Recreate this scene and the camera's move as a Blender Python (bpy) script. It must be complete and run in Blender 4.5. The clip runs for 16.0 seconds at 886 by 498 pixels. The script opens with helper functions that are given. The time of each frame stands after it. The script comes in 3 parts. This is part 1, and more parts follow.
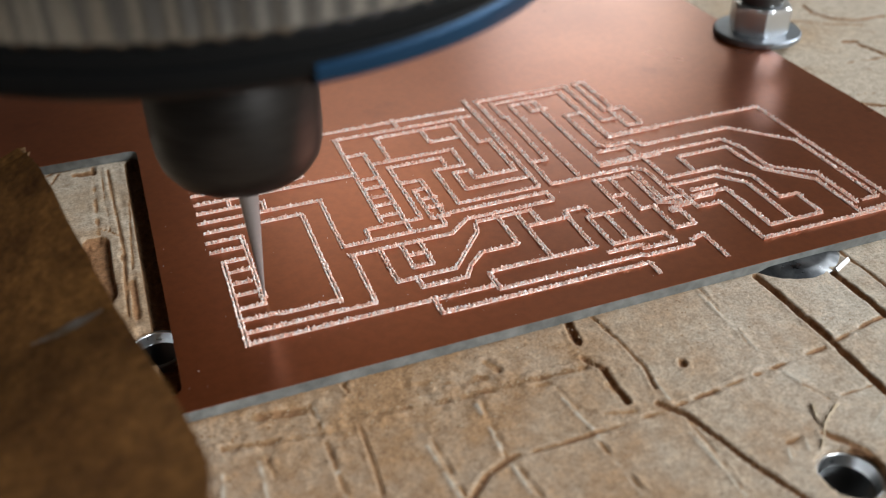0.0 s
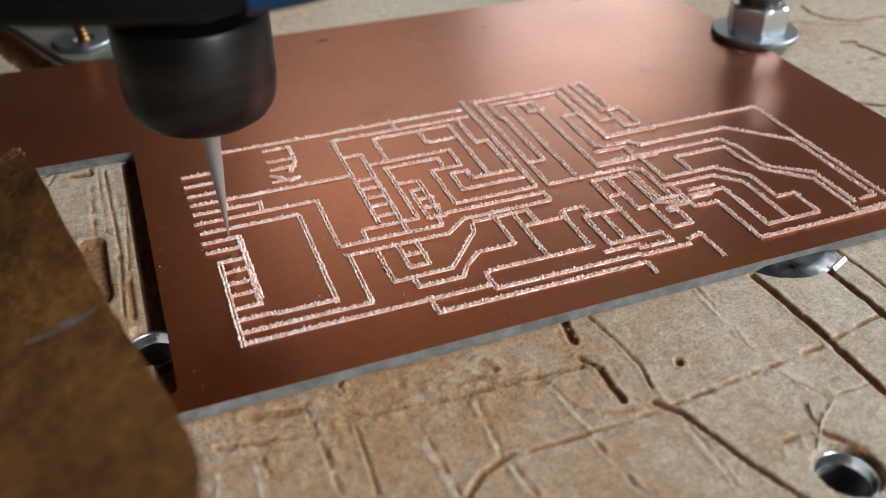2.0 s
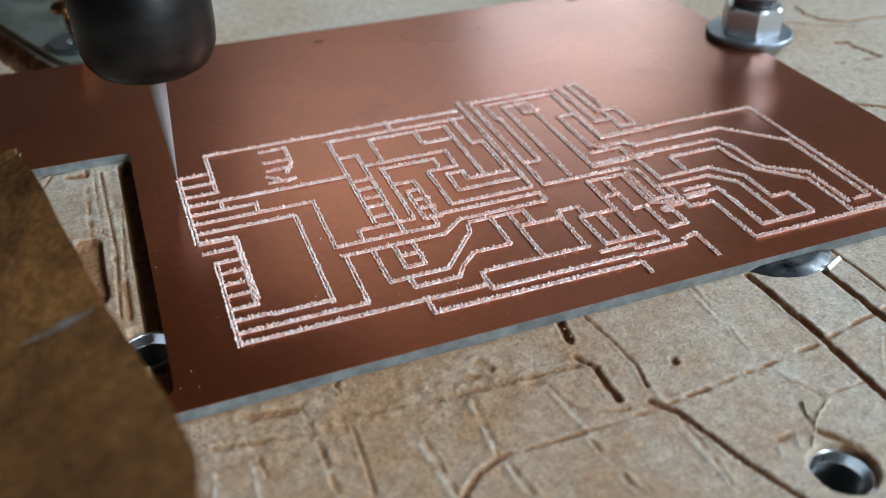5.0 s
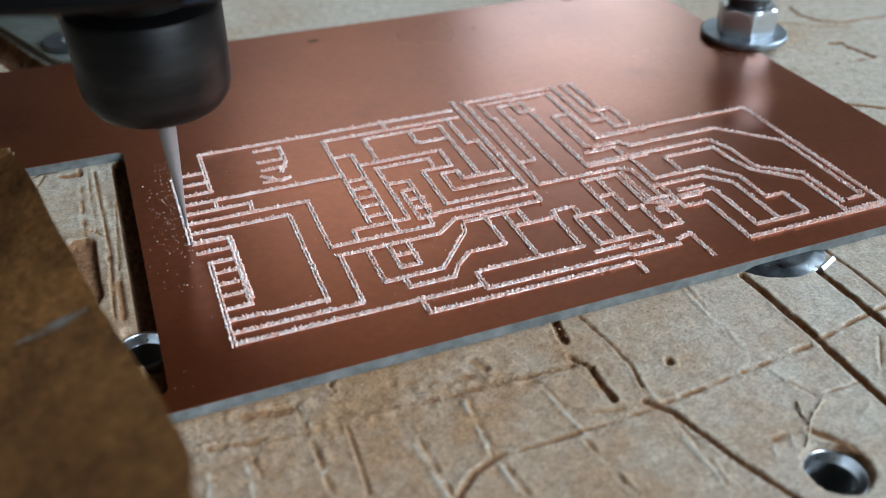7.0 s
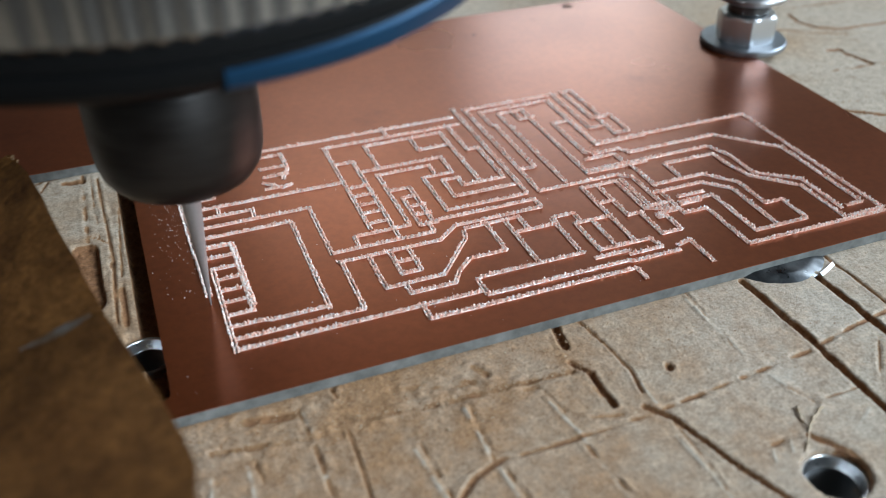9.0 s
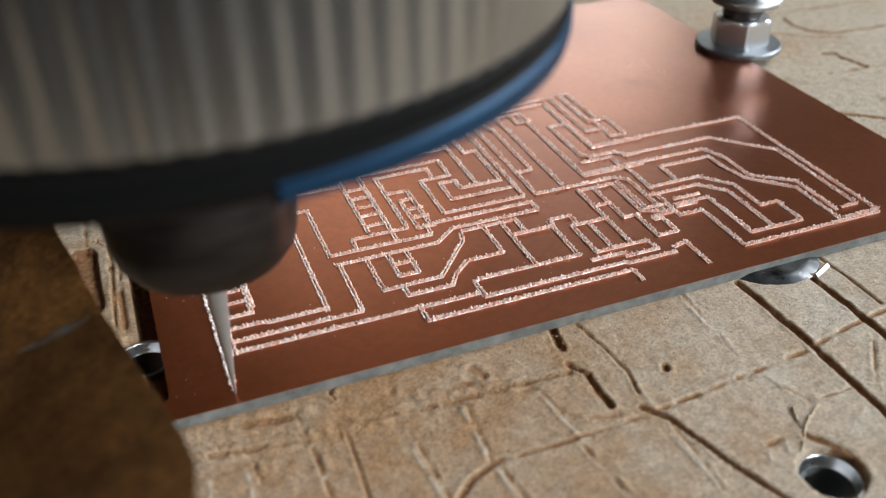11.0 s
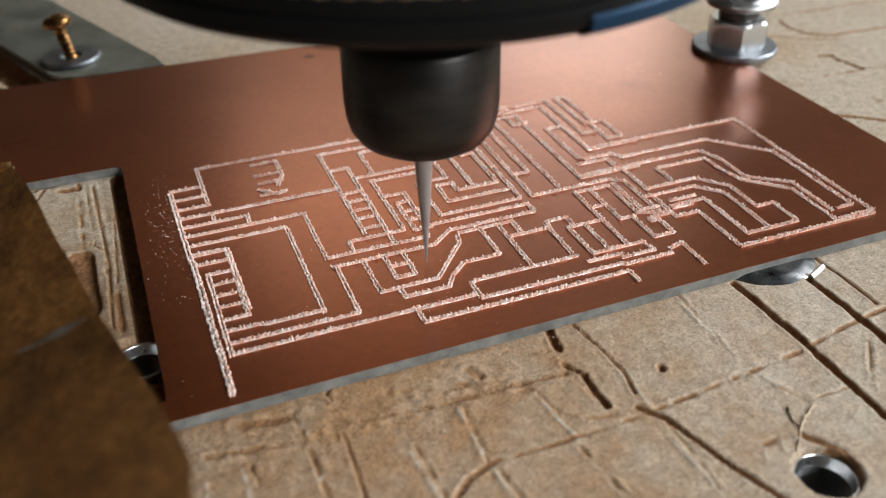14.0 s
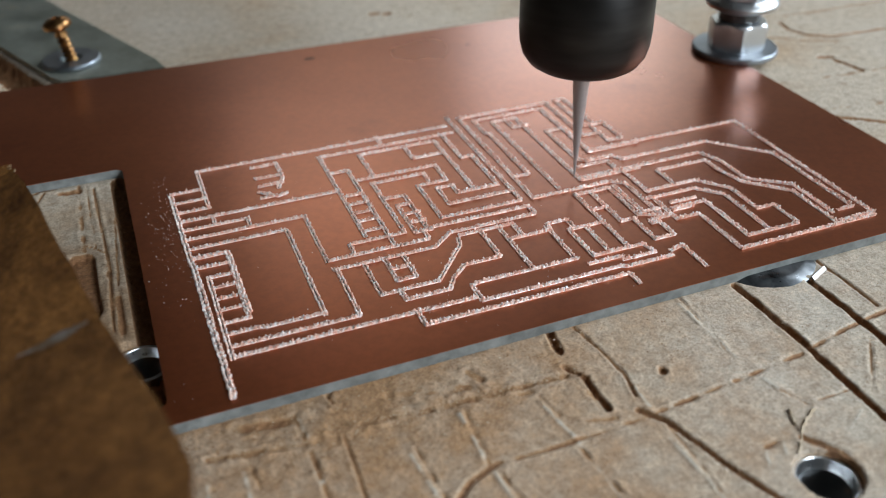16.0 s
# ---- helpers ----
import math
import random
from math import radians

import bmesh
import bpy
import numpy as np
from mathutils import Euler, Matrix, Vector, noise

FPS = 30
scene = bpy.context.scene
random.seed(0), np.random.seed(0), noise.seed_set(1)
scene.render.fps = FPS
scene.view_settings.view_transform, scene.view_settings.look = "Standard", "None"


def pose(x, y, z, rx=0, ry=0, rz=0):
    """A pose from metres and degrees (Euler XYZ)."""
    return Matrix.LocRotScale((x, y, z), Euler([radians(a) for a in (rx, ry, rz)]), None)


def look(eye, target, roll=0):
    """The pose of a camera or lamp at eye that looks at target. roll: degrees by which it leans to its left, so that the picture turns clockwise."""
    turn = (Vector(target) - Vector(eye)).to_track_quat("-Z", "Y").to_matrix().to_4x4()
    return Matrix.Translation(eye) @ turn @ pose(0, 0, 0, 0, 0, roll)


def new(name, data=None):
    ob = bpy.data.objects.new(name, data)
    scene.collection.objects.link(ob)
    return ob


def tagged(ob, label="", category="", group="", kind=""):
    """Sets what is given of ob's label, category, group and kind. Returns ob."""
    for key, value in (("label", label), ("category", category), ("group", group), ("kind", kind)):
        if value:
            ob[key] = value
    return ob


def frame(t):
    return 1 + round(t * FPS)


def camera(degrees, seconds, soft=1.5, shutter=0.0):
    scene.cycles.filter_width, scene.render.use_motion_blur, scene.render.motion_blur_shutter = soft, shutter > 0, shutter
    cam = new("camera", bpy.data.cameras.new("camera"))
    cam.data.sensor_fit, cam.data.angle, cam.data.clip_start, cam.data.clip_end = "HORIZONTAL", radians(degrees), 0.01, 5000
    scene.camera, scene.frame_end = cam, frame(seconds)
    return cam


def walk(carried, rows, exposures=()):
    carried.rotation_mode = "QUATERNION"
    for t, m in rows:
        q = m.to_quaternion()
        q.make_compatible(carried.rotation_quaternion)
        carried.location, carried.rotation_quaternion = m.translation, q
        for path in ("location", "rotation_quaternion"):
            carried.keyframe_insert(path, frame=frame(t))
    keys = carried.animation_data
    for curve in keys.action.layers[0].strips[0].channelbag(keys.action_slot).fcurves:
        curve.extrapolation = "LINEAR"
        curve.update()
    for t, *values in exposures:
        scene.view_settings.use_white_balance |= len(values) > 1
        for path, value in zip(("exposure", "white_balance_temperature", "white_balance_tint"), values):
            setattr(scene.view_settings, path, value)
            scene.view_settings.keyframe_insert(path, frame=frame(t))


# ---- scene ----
PATH = [
    (0.0, (0.00239, -0.07196, 0.06866), (0.03585, 0.02049, -0.00014), -0.89),
    (0.5, (0.00278, -0.07235, 0.06837), (0.03600, 0.02043, -0.00011), -1.02),
    (1.0, (0.00272, -0.07232, 0.06834), (0.03593, 0.02043, -0.00017), -1.05),
    (1.5, (0.00275, -0.07218, 0.06828), (0.03613, 0.02034, -0.00046), -1.05),
    (2.0, (0.00294, -0.07234, 0.06822), (0.03630, 0.02042, -0.00020), -1.07),
    (2.5, (0.00275, -0.07228, 0.06829), (0.03627, 0.02039, -0.00018), -1.00),
    (3.0, (0.00289, -0.07248, 0.06826), (0.03651, 0.02021, -0.00014), -1.04),
    (3.5, (0.00298, -0.07235, 0.06808), (0.03680, 0.02017, -0.00045), -0.99),
    (4.0, (0.00293, -0.07254, 0.06809), (0.03672, 0.02011, -0.00028), -1.04),
    (6.5, (0.00270, -0.07267, 0.06834), (0.03720, 0.01990, 0.00021), -0.77),
    (7.0, (0.00275, -0.07250, 0.06815), (0.03740, 0.01990, -0.00013), -0.68),
    (7.5, (0.00276, -0.07241, 0.06820), (0.03725, 0.02005, -0.00008), -0.80),
    (8.0, (0.00259, -0.07257, 0.06836), (0.03714, 0.01992, 0.00016), -0.77),
    (8.5, (0.00255, -0.07265, 0.06832), (0.03728, 0.01998, 0.00040), -0.69),
    (9.0, (0.00255, -0.07297, 0.06854), (0.03727, 0.01988, 0.00092), -0.76),
    (11.5, (0.00235, -0.07385, 0.06850), (0.03760, 0.01943, 0.00173), -0.87),
    (12.0, (0.00250, -0.07411, 0.06832), (0.03757, 0.01938, 0.00177), -0.99),
    (12.5, (0.00243, -0.07400, 0.06854), (0.03755, 0.01942, 0.00191), -0.96),
    (13.0, (0.00239, -0.07407, 0.06842), (0.03770, 0.01936, 0.00190), -0.89),
    (13.5, (0.00245, -0.07397, 0.06852), (0.03769, 0.01939, 0.00187), -0.93),
    (14.0, (0.00251, -0.07409, 0.06842), (0.03791, 0.01927, 0.00185), -0.94),
    (14.5, (0.00257, -0.07406, 0.06836), (0.03803, 0.01937, 0.00192), -0.92),
    (15.0, (0.00256, -0.07384, 0.06842), (0.03812, 0.01944, 0.00183), -0.84),
    (15.5, (0.00257, -0.07401, 0.06839), (0.03797, 0.01946, 0.00198), -1.01),
    (16.0, (0.00247, -0.07395, 0.06858), (0.03789, 0.01947, 0.00212), -1.00),
]
# seconds, stops, kelvin, tint: the clip's own white balance drifts
EXPOSURES = [(0.0, 0.0, 6270, 7.2), (2.5, 0.0, 6160, 6.2), (4.0, 0.0, 5680, 3.0), (6.3, 0.0, 5240, 0.0), (8.0, 0.0, 5240, 0.0), (9.0, 0.0, 5540, 2.0),
             (11.4, 0.0, 6260, 7.0), (12.5, 0.0, 6390, 8.0), (13.5, 0.02, 6570, 9.0), (14.5, 0.04, 6390, 8.0), (15.2, 0.04, 6160, 6.2), (16.0, 0.03, 5800, 3.8)]
cam = camera(52.2, 16.0, soft=1.0, shutter=0.5)
cam.data.dof.use_dof = True
cam.data.dof.focus_distance = 0.12
cam.data.dof.aperture_fstop = 24.0
walk(cam, [(t, look(eye, target, roll)) for t, eye, target, roll in PATH], exposures=EXPOSURES)

# ---- light: an assumed closed room, itself unseen, with window lamps ----
MM = 0.001
world = bpy.data.worlds.new("world")
world.use_nodes = True
scene.world = world
sky = world.node_tree.nodes.new("ShaderNodeTexSky")
sky.sky_type, sky.sun_disc = "NISHITA", False
sky.sun_elevation, sky.sun_rotation = radians(35), radians(40)
world.node_tree.links.new(sky.outputs[0], world.node_tree.nodes["Background"].inputs[0])
world.node_tree.nodes["Background"].inputs[1].default_value = 0.1


def window_light(name, eye, target, w, h, watts, colour):
    d = bpy.data.lights.new(name, "AREA")
    d.shape, d.size, d.size_y, d.energy, d.color = "RECTANGLE", w, h, watts, colour
    ob = new(name, d)
    ob.matrix_world = look(eye, target)
    return ob


# daylight in the unseen openings of the east, south and north walls
window_light("east_window_light", (1.66, 0.08, 1.15), (0.0, 0.0, 0.1), 1.1, 0.8, 37, (0.96, 0.98, 1.0))
window_light("south_window_light", (1.2, -2.27, 1.15), (0.0, 0.0, 0.1), 0.9, 0.8, 69, (0.96, 0.98, 1.0))
window_light("north_window_light", (1.36, 2.27, 0.97), (0.05, 0.08, 0.0), 0.68, 0.72, 3.1, (1.0, 0.96, 0.85))
# added warm fill lamp, only to turn the copper's middle golden
window_light("warm_fill_light", (0.58, 2.27, 1.34), (0.05, 0.03, 0.0), 0.62, 0.6, 1.7, (1.0, 0.74, 0.42))


# ---- materials ----
class Mat:
    """A node material with a few shortcuts."""

    def __init__(self, name, base, rough=0.5, metal=0.0):
        self.m = bpy.data.materials.new(name)
        self.m.use_nodes = True
        self.t = self.m.node_tree
        self.b = self.t.nodes["Principled BSDF"]
        self.b.inputs["Base Color"].default_value = (*base, 1)
        self.b.inputs["Roughness"].default_value = rough
        self.b.inputs["Metallic"].default_value = metal
        self.co = self.t.nodes.new("ShaderNodeTexCoord").outputs["Object"]

    def link(self, a, b):
        self.t.links.new(a, b)

    def noise(self, scale, detail=4.0, rough=0.55, stretch=(1, 1, 1)):
        mp = self.t.nodes.new("ShaderNodeMapping")
        mp.inputs["Scale"].default_value = stretch
        self.link(self.co, mp.inputs["Vector"])
        n = self.t.nodes.new("ShaderNodeTexNoise")
        n.inputs["Scale"].default_value, n.inputs["Detail"].default_value, n.inputs["Roughness"].default_value = scale, detail, rough
        self.link(mp.outputs[0], n.inputs["Vector"])
        return n.outputs["Fac"]

    def ramp(self, fac, *stops):
        r = self.t.nodes.new("ShaderNodeValToRGB")
        while len(r.color_ramp.elements) < len(stops):
            r.color_ramp.elements.new(0.5)
        for e, (p, c) in zip(r.color_ramp.elements, stops):
            e.position, e.color = p, (*c, 1) if len(c) == 3 else c
        self.link(fac, r.inputs[0])
        return r.outputs[0]

    def mix(self, fac, a, b, kind="MIX"):
        n = self.t.nodes.new("ShaderNodeMix")
        n.data_type, n.blend_type = "RGBA", kind
        if isinstance(fac, float):
            n.inputs[0].default_value = fac
        else:
            self.link(fac, n.inputs[0])
        for s, v in ((n.inputs[6], a), (n.inputs[7], b)):
            if isinstance(v, tuple):
                s.default_value = (*v, 1)
            else:
                self.link(v, s)
        return n.outputs[2]

    def span(self, fac, lo, hi):
        n = self.t.nodes.new("ShaderNodeMapRange")
        n.inputs["From Min"].default_value, n.inputs["From Max"].default_value = 0.3, 0.7
        n.inputs["To Min"].default_value, n.inputs["To Max"].default_value = lo, hi
        self.link(fac, n.inputs["Value"])
        return n.outputs[0]

    def bump(self, fac, strength, distance):
        n = self.t.nodes.new("ShaderNodeBump")
        n.inputs["Strength"].default_value, n.inputs["Distance"].default_value = strength, distance
        self.link(fac, n.inputs["Height"])
        self.link(n.outputs[0], self.b.inputs["Normal"])

    def colour(self, out):
        self.link(out, self.b.inputs["Base Color"])

    def rough(self, out):
        self.link(out, self.b.inputs["Roughness"])


def make_materials():
    k = {}
    m = Mat("copper_sheet", (0.3, 0.1, 0.04), 0.3, 0.85)
    m.b.inputs["Coat Weight"].default_value, m.b.inputs["Coat Roughness"].default_value, m.b.inputs["Coat IOR"].default_value = 0.75, 0.26, 1.5
    tone = m.ramp(m.noise(28, 5), (0.3, (0.31, 0.078, 0.02)), (0.7, (0.39, 0.108, 0.032)))
    fine = m.ramp(m.noise(900, 3, 0.6), (0.35, (0.9, 0.9, 0.9)), (0.65, (1.05, 1.03, 1.0)))
    stain = m.ramp(m.noise(60, 3, 0.55), (0.2, (0.7, 0.62, 0.58)), (0.34, (1, 1, 1)))
    # broad smears left by wiping
    smear = m.ramp(m.noise(22, 2, 0.5), (0.35, (0.88, 0.83, 0.8)), (0.62, (1, 1, 1)))
    m.colour(m.mix(1.0, m.mix(1.0, m.mix(1.0, tone, fine, "MULTIPLY"), stain, "MULTIPLY"), smear, "MULTIPLY"))
    m.rough(m.span(m.noise(40, 3, 0.5), 0.27, 0.32))
    m.bump(m.noise(1600, 3, 0.6, (1, 0.6, 1)), 0.04, 0.0001)
    k["copper"] = m.m
    m = Mat("fresh_copper", (0.9, 0.58, 0.46), 0.34, 0.12)
    g = m.t.nodes.new("ShaderNodeNewGeometry").outputs["Random Per Island"]
    m.colour(m.ramp(g, (0.0, (0.86, 0.46, 0.33)), (0.35, (0.94, 0.66, 0.54)), (0.7, (0.96, 0.8, 0.72)), (1.0, (0.97, 0.92, 0.9))))
    k["burr"] = m.m
    m = Mat("tarnish", (0.09, 0.035, 0.018), 0.5, 0.6)
    m.colour(m.ramp(m.noise(900, 4), (0.3, (0.06, 0.025, 0.014)), (0.7, (0.17, 0.065, 0.033))))
    k["stain"] = m.m
    m = Mat("milled_channel", (0.08, 0.05, 0.035), 0.75)
    m.colour(m.ramp(m.noise(2500, 3), (0.35, (0.05, 0.03, 0.02)), (0.65, (0.16, 0.10, 0.07))))
    k["channel"] = m.m
    m = Mat("glass_epoxy", (0.3, 0.31, 0.3), 0.6)
    m.colour(m.ramp(m.noise(500, 4, 0.6), (0.3, (0.12, 0.122, 0.115)), (0.7, (0.25, 0.253, 0.24))))
    m.bump(m.noise(2500, 3), 0.3, 0.0001)
    k["epoxy"] = m.m
    m = Mat("fibreboard_face", (0.4, 0.3, 0.2), 0.8)
    big = m.ramp(m.noise(22, 5, 0.6), (0.3, (0.36, 0.25, 0.15)), (0.48, (0.42, 0.35, 0.27)), (0.75, (0.49, 0.435, 0.365)))
    small = m.ramp(m.noise(620, 6, 0.8), (0.3, (0.66, 0.61, 0.54)), (0.5, (1.0, 1.0, 1.0)), (0.68, (1.3, 1.28, 1.24)))
    speck = m.ramp(m.noise(260, 5, 0.75), (0.28, (0.68, 0.56, 0.44)), (0.4, (1, 1, 1)))
    # brown milling dust lies thick near the front corner of the board
    far = m.t.nodes.new("ShaderNodeVectorMath")
    far.operation = "DISTANCE"
    far.inputs[1].default_value = (0.018, -0.003, 0.0)
    m.link(m.co, far.inputs[0])
    add = m.t.nodes.new("ShaderNodeMath")
    add.operation, add.inputs[1].default_value = "MULTIPLY_ADD", 7.0
    m.link(far.outputs["Value"], add.inputs[0])
    m.link(m.noise(110, 6, 0.75), add.inputs[2])
    dusty = m.ramp(add.outputs[0], (0.5, (0.9, 0.9, 0.9)), (0.98, (0.0, 0.0, 0.0)))
    big = m.mix(dusty, big, (0.31, 0.17, 0.072))
    face = m.mix(1.0, m.mix(1.0, big, small, "MULTIPLY"), speck, "MULTIPLY")
    grain = m.ramp(m.noise(2600, 4, 0.7), (0.3, (0.68, 0.61, 0.54)), (0.47, (1.08, 1.07, 1.06)), (0.7, (1.42, 1.4, 1.37)))
    face = m.mix(1.0, face, grain, "MULTIPLY")
    fluff = m.t.nodes.new("ShaderNodeAttribute")
    fluff.attribute_name = "fluff"
    face = m.mix(m.ramp(fluff.outputs["Fac"], (0.25, (0, 0, 0)), (0.8, (0.75, 0.75, 0.75))), face, (0.56, 0.5, 0.41))
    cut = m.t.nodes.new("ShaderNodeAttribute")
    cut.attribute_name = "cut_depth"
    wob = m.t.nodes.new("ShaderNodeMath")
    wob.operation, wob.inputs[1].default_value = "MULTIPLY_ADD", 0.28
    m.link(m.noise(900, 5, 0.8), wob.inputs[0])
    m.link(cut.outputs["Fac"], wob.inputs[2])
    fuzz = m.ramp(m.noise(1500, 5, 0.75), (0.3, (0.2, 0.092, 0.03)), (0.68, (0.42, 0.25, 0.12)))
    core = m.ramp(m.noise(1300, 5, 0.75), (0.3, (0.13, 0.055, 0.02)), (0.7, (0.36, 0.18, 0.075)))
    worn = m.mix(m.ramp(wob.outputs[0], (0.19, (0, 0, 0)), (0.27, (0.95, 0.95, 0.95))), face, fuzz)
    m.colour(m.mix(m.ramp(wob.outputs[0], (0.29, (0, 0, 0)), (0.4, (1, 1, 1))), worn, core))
    m.bump(m.noise(1300, 6, 0.8), 0.7, 0.0003)
    k["mdf"] = m.m
    m = Mat("fibreboard_cut", (0.2, 0.11, 0.05), 0.95)
    m.colour(m.ramp(m.noise(700, 5, 0.7), (0.3, (0.16, 0.078, 0.032)), (0.7, (0.36, 0.205, 0.1))))
    m.bump(m.noise(1400, 5, 0.7), 0.7, 0.0004)
    k["mdf_cut"] = m.m
    m = Mat("sawdust_crumbs", (0.5, 0.38, 0.25), 0.95)
    g = m.t.nodes.new("ShaderNodeNewGeometry").outputs["Random Per Island"]
    m.colour(m.ramp(g, (0.0, (0.2, 0.09, 0.03)), (0.5, (0.44, 0.29, 0.16)), (1.0, (0.6, 0.49, 0.35))))
    k["crumb"] = m.m
    m = Mat("torn_fibre", (0.55, 0.44, 0.3), 0.85)
    m.colour(m.ramp(m.noise(1200, 4), (0.3, (0.42, 0.31, 0.19)), (0.7, (0.66, 0.56, 0.42))))
    k["fibre"] = m.m
    m = Mat("kraft_card", (0.2, 0.115, 0.05), 0.85)
    m.b.inputs["Specular IOR Level"].default_value = 0.2
    c = m.ramp(m.noise(45, 6, 0.65), (0.32, (0.125, 0.053, 0.013)), (0.68, (0.27, 0.128, 0.037)))
    f = m.mix(1.0, m.ramp(m.noise(1100, 5, 0.8), (0.34, (0.52, 0.48, 0.42)), (0.64, (1.34, 1.3, 1.22))), m.ramp(m.noise(240, 5, 0.75, (1, 0.5, 1)), (0.32, (0.6, 0.56, 0.5)), (0.62, (1.15, 1.14, 1.1))), "MULTIPLY")
    m.colour(m.mix(1.0, c, f, "MULTIPLY"))
    m.bump(m.noise(700, 6, 0.75), 0.6, 0.0005)
    k["card"] = m.m
    m = Mat("scuffed_card", (0.3, 0.28, 0.25), 0.8)
    m.colour(m.ramp(m.noise(260, 5, 0.7), (0.38, (0.14, 0.08, 0.035)), (0.62, (0.27, 0.25, 0.23))))
    k["scuff"] = m.m
    m = Mat("torn_card_edge", (0.42, 0.3, 0.17), 0.9)
    m.bump(m.noise(900, 4), 0.5, 0.0004)
    k["card_edge"] = m.m
    m = Mat("zinc_steel", (0.66, 0.67, 0.68), 0.3, 1.0)
    m.rough(m.span(m.noise(400, 4), 0.26, 0.42))
    m.bump(m.noise(900, 3), 0.08, 0.0001)
    k["zinc"] = m.m
    m = Mat("dull_washer_steel", (0.33, 0.36, 0.4), 0.38, 1.0)
    m.rough(m.span(m.noise(500, 4), 0.3, 0.5))
    k["washer"] = m.m
    m = Mat("dark_flange", (0.1, 0.105, 0.11), 0.3, 1.0)
    m.colour(m.ramp(m.noise(180, 4, 0.6), (0.4, (0.035, 0.037, 0.04)), (0.6, (0.16, 0.165, 0.17))))
    m.rough(m.span(m.noise(500, 4), 0.22, 0.45))
    k["flange"] = m.m
    m = Mat("thread_steel", (0.12, 0.125, 0.13), 0.35, 1.0)
    k["thread"] = m.m
    m = Mat("brass_screw", (0.62, 0.36, 0.13), 0.3, 1.0)
    m.colour(m.ramp(m.noise(600, 4), (0.35, (0.26, 0.13, 0.05)), (0.65, (0.55, 0.31, 0.12))))
    k["brass"] = m.m
    m = Mat("galvanised_strip", (0.34, 0.34, 0.3), 0.42, 0.6)
    m.colour(m.ramp(m.noise(90, 6, 0.7), (0.3, (0.12, 0.13, 0.105)), (0.6, (0.27, 0.28, 0.24)), (0.75, (0.32, 0.24, 0.14))))
    m.rough(m.span(m.noise(200, 4), 0.3, 0.55))
    k["strip"] = m.m
    m = Mat("carbide", (0.4, 0.39, 0.385), 0.45, 0.75)
    m.rough(m.span(m.noise(700, 3, 0.5, (1, 1, 6)), 0.5, 0.62))
    k["carbide"] = m.m
    m = Mat("black_oxide_steel", (0.09, 0.085, 0.08), 0.42, 0.8)
    m.colour(m.ramp(m.noise(120, 5, 0.6, (1, 1, 3)), (0.3, (0.02, 0.018, 0.017)), (0.7, (0.05, 0.046, 0.043))))
    m.rough(m.span(m.noise(300, 4), 0.34, 0.5))
    k["oxide"] = m.m
    m = Mat("black_plastic", (0.006, 0.006, 0.006), 0.55)
    m.b.inputs["Specular IOR Level"].default_value = 0.1
    m.bump(m.noise(600, 3), 0.1, 0.0002)
    k["black"] = m.m
    m = Mat("blue_anodised", (0.02, 0.14, 0.38), 0.5, 0.5)
    m.colour(m.ramp(m.noise(60, 4), (0.3, (0.003, 0.03, 0.075)), (0.7, (0.006, 0.05, 0.115))))
    k["blue"] = m.m
    m = Mat("ribbed_aluminium", (0.55, 0.54, 0.52), 0.4, 1.0)
    m.colour(m.ramp(m.noise(90, 4, 0.6, (1, 1, 0.1)), (0.3, (0.26, 0.255, 0.245)), (0.7, (0.46, 0.455, 0.44))))
    m.rough(m.span(m.noise(120, 4, 0.5, (1, 1, 0.2)), 0.2, 0.26))
    k["alu"] = m.m
    # the darker wall colour is set to keep bounce and metal reflections dim
    for name, lo, hi in (("wall", (0.3, 0.26, 0.21), (0.38, 0.33, 0.27)), ("low_bounce_wall", (0.04, 0.034, 0.028), (0.075, 0.062, 0.05))):
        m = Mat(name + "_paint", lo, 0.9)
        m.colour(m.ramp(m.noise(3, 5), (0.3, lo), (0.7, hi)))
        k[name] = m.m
    m = Mat("floor_concrete", (0.25, 0.23, 0.21), 0.9)
    m.colour(m.ramp(m.noise(4, 6), (0.3, (0.18, 0.17, 0.155)), (0.7, (0.3, 0.28, 0.26))))
    k["floor"] = m.m
    return k


K = make_materials()


# ---- mesh helpers (millimetres in, metres out) ----
def finish(name, bm, mats, parent=None, label="", smooth=None):
    bmesh.ops.scale(bm, vec=(MM, MM, MM), verts=bm.verts)
    me = bpy.data.meshes.new(name)
    bm.to_mesh(me)
    bm.free()
    for m in mats if isinstance(mats, (list, tuple)) else [mats]:
        me.materials.append(m)
    if smooth is not None:
        for p in me.polygons:
            p.use_smooth = True
        me.set_sharp_from_angle(angle=radians(smooth))
    ob = new(name, me)
    if parent:
        ob.parent = parent
    if label:
        ob["label"] = label
    return ob


def part(name, bm, material, parent, label="", smooth=None):
    return finish(name, bm, material, parent, label, smooth)


